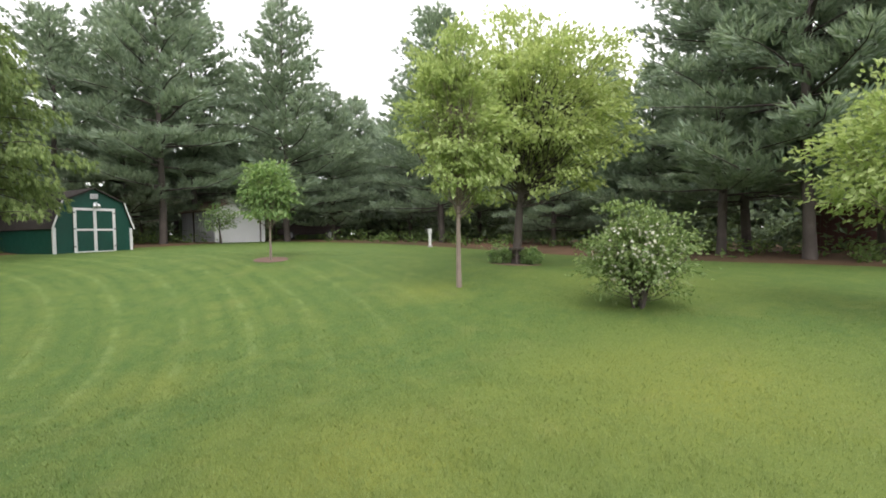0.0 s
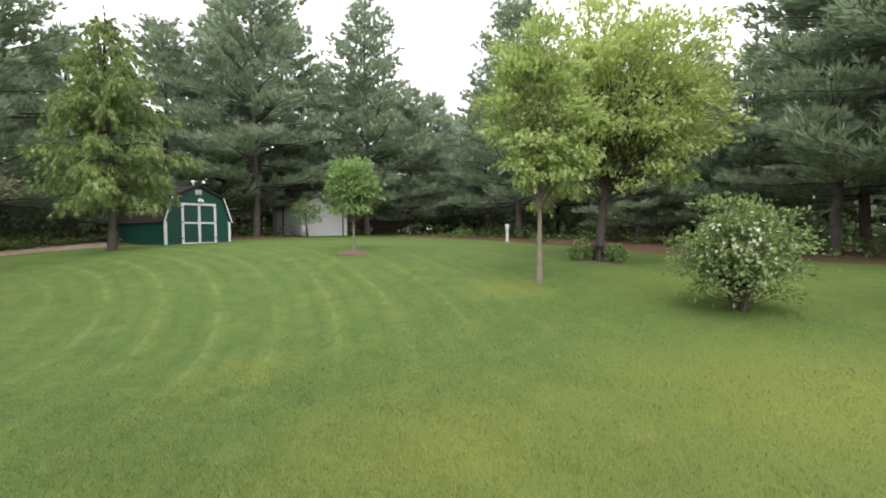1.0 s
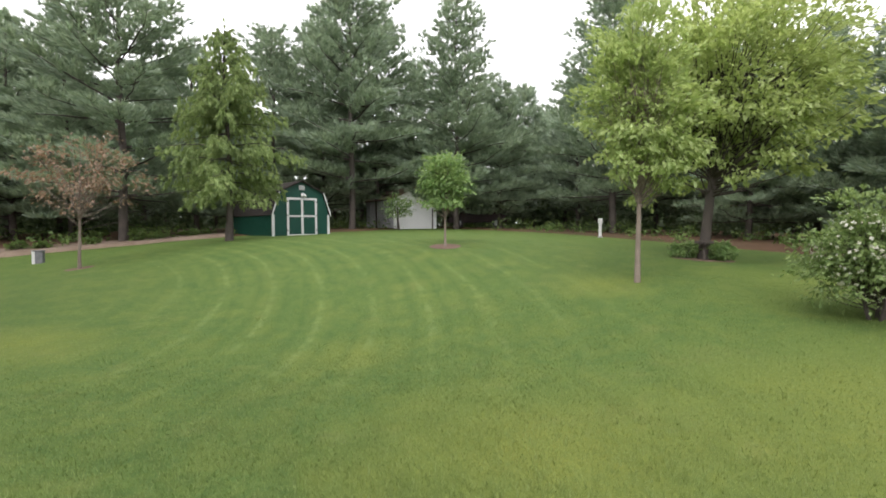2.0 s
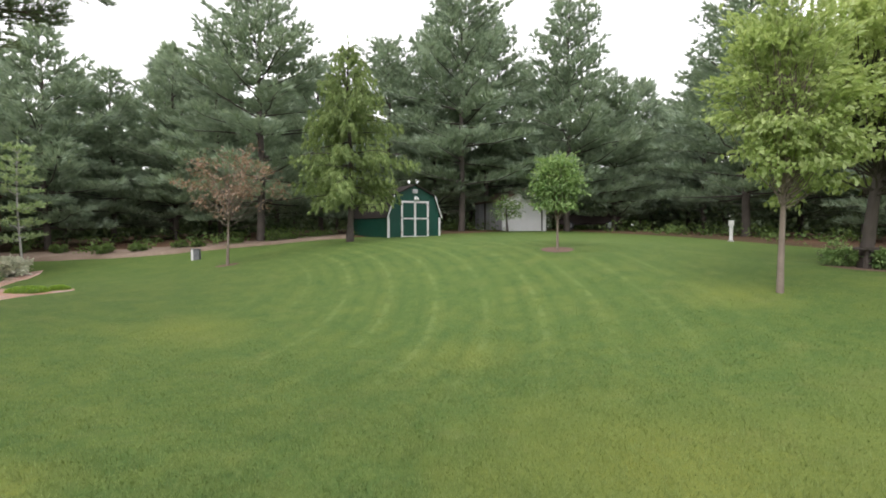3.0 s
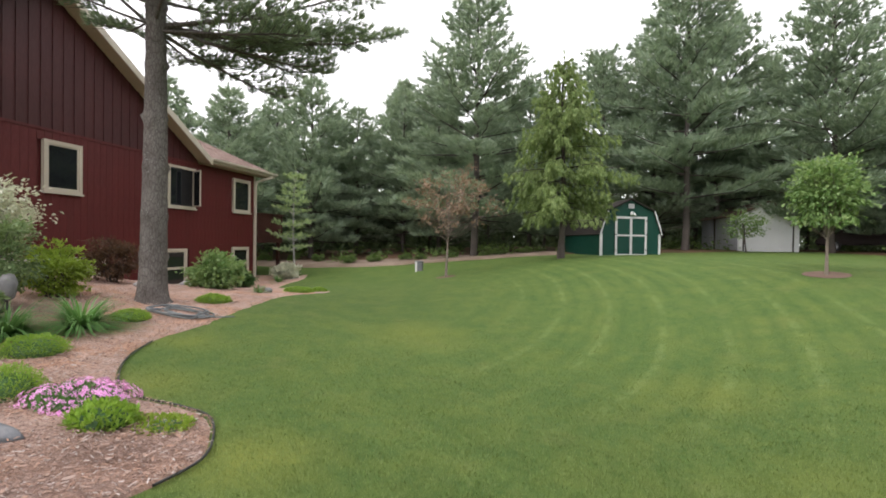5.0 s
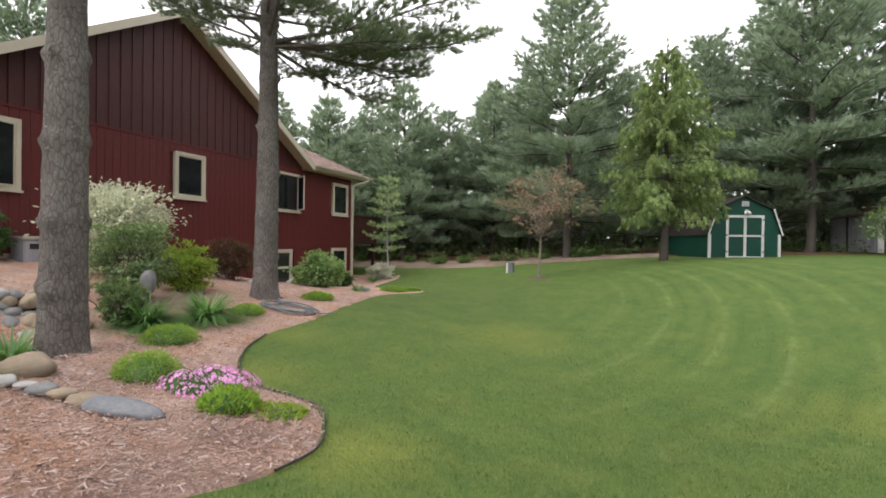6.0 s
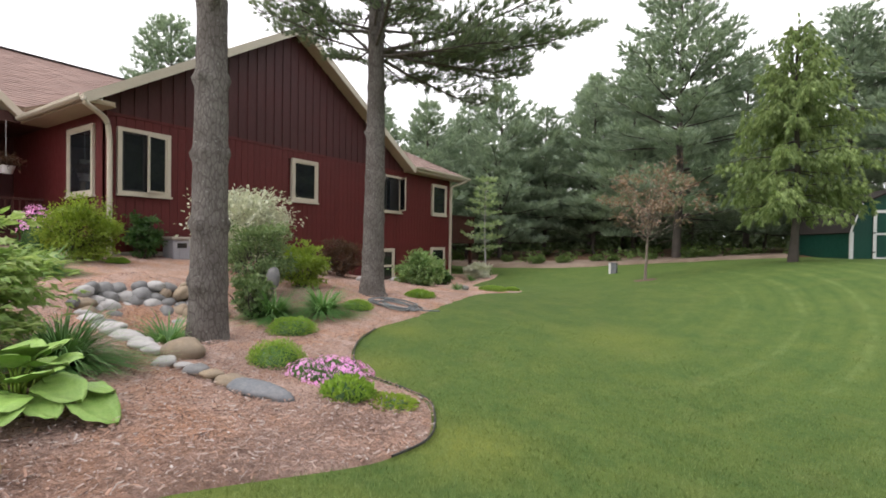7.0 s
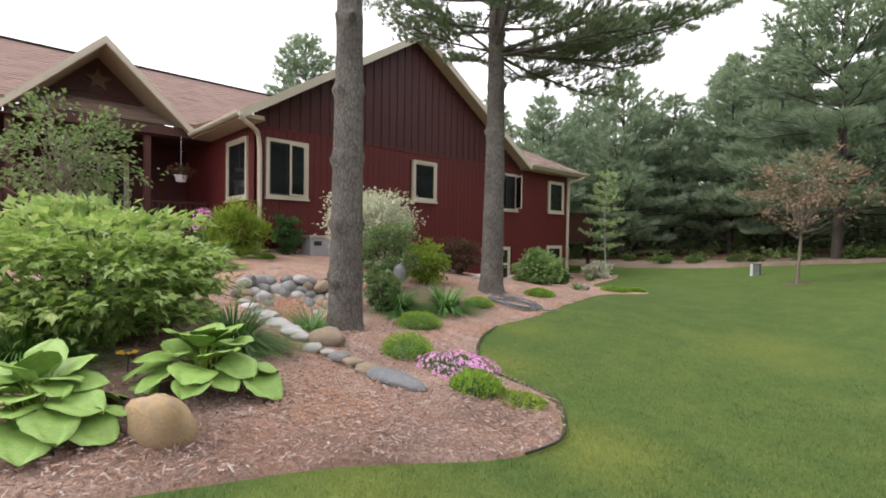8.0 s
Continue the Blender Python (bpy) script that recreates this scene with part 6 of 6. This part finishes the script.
# white post with a box on it at the lawn's edge
wx, wy = 14.9, 16.8
wz = gz(wx, wy)
wp = thing("white_post", (wx, wy, wz), "white post with a small box at the lawn's edge", "post")
part("shaft", block(wx - 0.05, wx + 0.05, wy - 0.05, wy + 0.05, wz - 0.1, wz + 0.80, 0.01), WHITE, wp)
part("head_box", block(wx - 0.075, wx + 0.075, wy - 0.075, wy + 0.075, wz + 0.62, wz + 0.84, 0.012), WHITE, wp)
part("stone_foot", block(wx - 0.09, wx + 0.09, wy - 0.09, wy + 0.09, wz - 0.06, wz + 0.06, 0.02), STONE_D, wp)

# birdhouse-like feeder box on a stake at the oak
ox, oy = 10.82, 8.55
oz = gz(ox, oy)
bf = thing("bird_feeder", (ox, oy, oz), "small dark wooden bird feeder on a post by the oak", "bird feeder")
part("post", block(ox - 0.03, ox + 0.03, oy - 0.03, oy + 0.03, oz - 0.1, oz + 0.42), DARKBARK, bf)
part("tray", block(ox - 0.16, ox + 0.16, oy - 0.16, oy + 0.16, oz + 0.42, oz + 0.48, 0.008), DARKBARK, bf)

# hanging basket under the porch eave
hx, hy, hz = -16.85, 4.38, 3.25
HB = thing("hanging_basket", (hx, hy, hz), "white hanging flower basket under the porch roof", "plant pot")
bm = bmesh.new()
bmesh.ops.create_cone(bm, cap_ends=True, segments=20, radius1=0.13, radius2=0.19, depth=0.2, matrix=Matrix.Translation((hx, hy, hz)))
part("pot", bm, WHITE, HB)
part("hanger", tube("hanger", [(hx, hy, hz + 0.1), (hx, hy, hz + 0.6), (hx, hy, 4.5)], [0.006, 0.006, 0.006], 5), WHITE, HB)
rngb = np.random.default_rng(9)
Pb = np.array([hx, hy, hz + 0.2]) + rngb.normal(size=(500, 3)) * [0.16, 0.16, 0.09]
part("foliage", soup("basket_leaves", *leaves(Pb, rngb.normal(size=(500, 3)), rngb, 0.06)), BARBERRY, HB, "dark trailing foliage")

# red slatted porch chair
def porch_chair(x, y, z):
    t = thing("porch_chair", (x, y, z), "red-brown slatted wooden porch chair", "chair")
    for dx in (0, 0.5):
        for dy in (0, 0.5):
            part("leg", block(x + dx, x + dx + 0.05, y + dy, y + dy + 0.05, z, z + (1.0 if dx == 0 else 0.62), 0.005), REDWOOD, t)
    part("seat", block(x, x + 0.55, y, y + 0.55, z + 0.38, z + 0.43, 0.008), RED, t, "red cushioned seat")
    for k in range(5):
        part("back_slat", block(x + 0.01, x + 0.035, y + 0.06, y + 0.49, z + 0.50 + k * 0.1, z + 0.56 + k * 0.1, 0.004), REDWOOD, t)
    for dy in (0, 0.5):
        part("armrest", block(x, x + 0.56, y + dy - 0.01, y + dy + 0.06, z + 0.62, z + 0.65, 0.006), REDWOOD, t)


porch_chair(-18.3, 0.9, 1.62)

# dark car parked under the far trees
def parked_car(m, label):
    t = thing("parked_car", (15.2, 29.3, 1.4), label, "car")
    prof = [(0, 0.35), (0.05, 0.75), (0.75, 0.88), (1.35, 1.38), (2.75, 1.42), (3.55, 0.95), (4.15, 0.85), (4.25, 0.4)]
    bm = solid([(x, 0, z) for x, z in prof], (0, 1.7, 0))
    bmesh.ops.bevel(bm, geom=bm.edges[:], offset=0.08, segments=3, affect="EDGES")
    bm.transform(m)
    part("body", bm, CARPAINT, t)
    part("window", solid([(1.42, -0.01, 0.92), (1.62, -0.01, 1.30), (2.65, -0.01, 1.33), (3.2, -0.01, 0.95)], (0, 0.02, 0), m), GLASS, t)
    for x in (0.8, 3.4):
        for y in (-0.02, 1.54):
            bm = bmesh.new()
            bmesh.ops.create_cone(bm, cap_ends=True, segments=24, radius1=0.33, radius2=0.33, depth=0.18, matrix=Matrix.Translation((x, y + 0.09, 0.33)) @ Matrix.Rotation(math.pi / 2, 4, "X"))
            bmesh.ops.bevel(bm, geom=[e for e in bm.edges if e.calc_length() < 0.12], offset=0.03, segments=2, affect="EDGES")
            bm.transform(m)
            wl = part("wheel", bm, BLACK, t)
            bm = bmesh.new()
            bmesh.ops.create_cone(bm, cap_ends=True, segments=18, radius1=0.2, radius2=0.2, depth=0.2, matrix=Matrix.Translation((x, y + 0.09, 0.33)) @ Matrix.Rotation(math.pi / 2, 4, "X"))
            bm.transform(m)
            part("rim", bm, STEEL, wl)


CARPAINT = surface("dark_maroon_car_paint", (0.030, 0.012, 0.012), (0.022, 0.010, 0.010), 0.5, 60, 2, 0.0, 0.001, spec=0.3)
parked_car(local(13.6, 30.2, gz(15, 29.5) + 0.02, -28), "dark maroon car parked under the far pines")

# dark brown outbuilding half hidden behind the eastern pines
OM = local(*spot(80.5, 25.5), gz(*spot(80.5, 25.5)) - 0.1, -82)
ob_ = thing("outbuilding", spot(84, 25.5) + (gz(*spot(84, 25.5)),), "dark red-brown wooden outbuilding behind the pines", "shed")
for k in range(24):
    part("board", block(k * 0.2, k * 0.2 + 0.19, -0.02, 0.02, 0, 2.1, 0, OM), REDWOOD, ob_)
part("wall", block(0, 4.8, 0.02, 3.0, 0, 2.1, 0, OM), DARKBARK, ob_)
part("roof", solid([(-0.2, -0.3, 2.05), (-0.2, 3.2, 2.05), (-0.2, 1.5, 3.0)], (5.2, 0, 0), OM), RUST, ob_, "dark shingled roof")

# ---- mulch chips and grass blades, too many to count ----
rng = np.random.default_rng(90)


def chips():
    n = 150000
    xy = np.stack([rng.uniform(-9.5, -2.7, n), rng.uniform(-1.2, 10.5, n)], 1)
    xy = xy[inside(xy, BEDLINE)]
    d = np.linalg.norm(xy, axis=1)
    xy = xy[rng.uniform(0, 1, len(xy)) < np.clip(1.25 - d / 11, 0.15, 1)]
    n = len(xy)
    z = heights(xy) + mound(xy) + 0.03 + rng.uniform(-0.004, 0.022, n)
    a = rng.uniform(0, 2 * np.pi, n)
    L, W = 0.004 + 0.030 * rng.uniform(0, 1, n) ** 2.5, rng.uniform(0.0015, 0.007, n)
    u = np.stack([np.cos(a), np.sin(a), rng.normal(size=n) * 0.25], 1) * L[:, None]
    v = np.stack([-np.sin(a), np.cos(a), rng.normal(size=n) * 0.35], 1) * W[:, None]
    p = np.c_[xy, z]
    up = np.array([0, 0, 1]) * rng.uniform(0.002, 0.006, (n, 1))
    V = np.stack([p - u - v, p + u - v * 0.6, p + u * 0.9 + v, p - u * 0.8 + v, p + up], 1).reshape(-1, 3)
    i = np.arange(n)[:, None] * 5
    return soup("mulch_chips", V, np.concatenate([i + [0, 1, 4], i + [1, 2, 4], i + [2, 3, 4], i + [3, 0, 4]]))


def chip_material():
    m, t, b = nodes_of("shredded_bark_chips")
    g = t.nodes.new("ShaderNodeNewGeometry")
    r = t.nodes.new("ShaderNodeValToRGB")
    e = r.color_ramp.elements
    e[0].color, e[1].color = (0.105, 0.064, 0.052, 1), (0.500, 0.450, 0.425, 1)
    for q, c in ((0.30, (0.255, 0.165, 0.130, 1)), (0.55, (0.400, 0.245, 0.175, 1)), (0.80, (0.370, 0.290, 0.255, 1))):
        e.new(q).color = c
    t.links.new(g.outputs["Random Per Island"], r.inputs["Fac"])
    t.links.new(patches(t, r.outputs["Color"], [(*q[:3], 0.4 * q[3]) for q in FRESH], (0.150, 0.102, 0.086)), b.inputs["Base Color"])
    b.inputs["Roughness"].default_value = 0.9
    b.inputs["Specular IOR Level"].default_value = 0.15
    return m


tagged(part("mulch_chips", chips(), chip_material(), None), "shredded bark chips and dry needles over the bed", "mulch", kind="stuff")


def grass():
    n = 760000
    b = np.radians(np.where(rng.uniform(0, 1, n) < 0.70, rng.normal(0, 62, n), rng.uniform(-180, 180, n)))
    r = 0.05 + 15.0 * rng.uniform(0, 1, n) ** 1.15
    xy = np.stack([r * np.sin(b), r * np.cos(b)], 1)
    ok = ~inside(xy, BEDLINE) & (rng.uniform(0, 1, n) * 2.2 < r + 0.1)
    xy, r = xy[ok], r[ok]
    n = len(xy)
    tuft = np.array([noise.noise((x * 2.2, y * 2.2, 7)) for x, y in xy])
    h = (0.036 + 0.016 * tuft) * rng.uniform(0.5, 1.5, n) * np.clip(1.2 - r / 11, 0.14, 1)
    a = rng.uniform(0, 2 * np.pi, n)
    lean = np.stack([np.cos(a), np.sin(a)], 1) * (h * rng.uniform(0.2, 1.1, n))[:, None]
    p = np.c_[xy, heights(xy) - 0.004]
    w = (0.0011 + 0.00042 * r) * rng.uniform(0.7, 1.3, n)
    s = np.c_[-np.sin(a) * w, np.cos(a) * w, 0 * w]
    tip = p + np.c_[lean, h]
    V = np.stack([p - s, p + s, tip], 1).reshape(-1, 3)
    return soup("grass", V, np.arange(len(V)).reshape(-1, 3))


tagged(part("grass", grass(), BLADE, None), "short mown lawn grass blades", "grass", kind="stuff")

# ---- siding pieces of the house ----
shared = {}
for y, y2, z0, z1 in BOARDS:
    key = (round(y2 - y, 3), round(z1 - z0, 3))
    if key not in shared:
        bm = block(-0.03, 0.012, 0.004, key[0] - 0.004, 0, key[1])
        me = bpy.data.meshes.new("board")
        bm.to_mesh(me)
        bm.free()
        me.materials.append(RED)
        shared[key] = me
    ob = part("board", shared[key], None, house)
    ob.matrix_basis = Matrix.Translation((WX, y, z0))
for y, y2 in BATTENS:
    top = min(rake_z(y), rake_z(y2)) - 0.10
    if top > BELT + 0.1:
        hi = max(rake_z(y), rake_z(y2)) - 0.10
        left, right = rake_z(y) - 0.10, rake_z(y2) - 0.10
        # shade under the rake is in the colour of these upper boards
        part("panel_board", solid([(WX - 0.03, y, BELT + 0.04), (WX - 0.03, y2, BELT + 0.04), (WX - 0.03, y2, right), (WX - 0.03, y, left)], (0.04, 0, 0)), SHADERED, house)
        part("siding_batten", block(WX + 0.008, WX + 0.034, y - 0.022, y + 0.022, BELT + 0.05, left - 0.02), SHADERED, house)
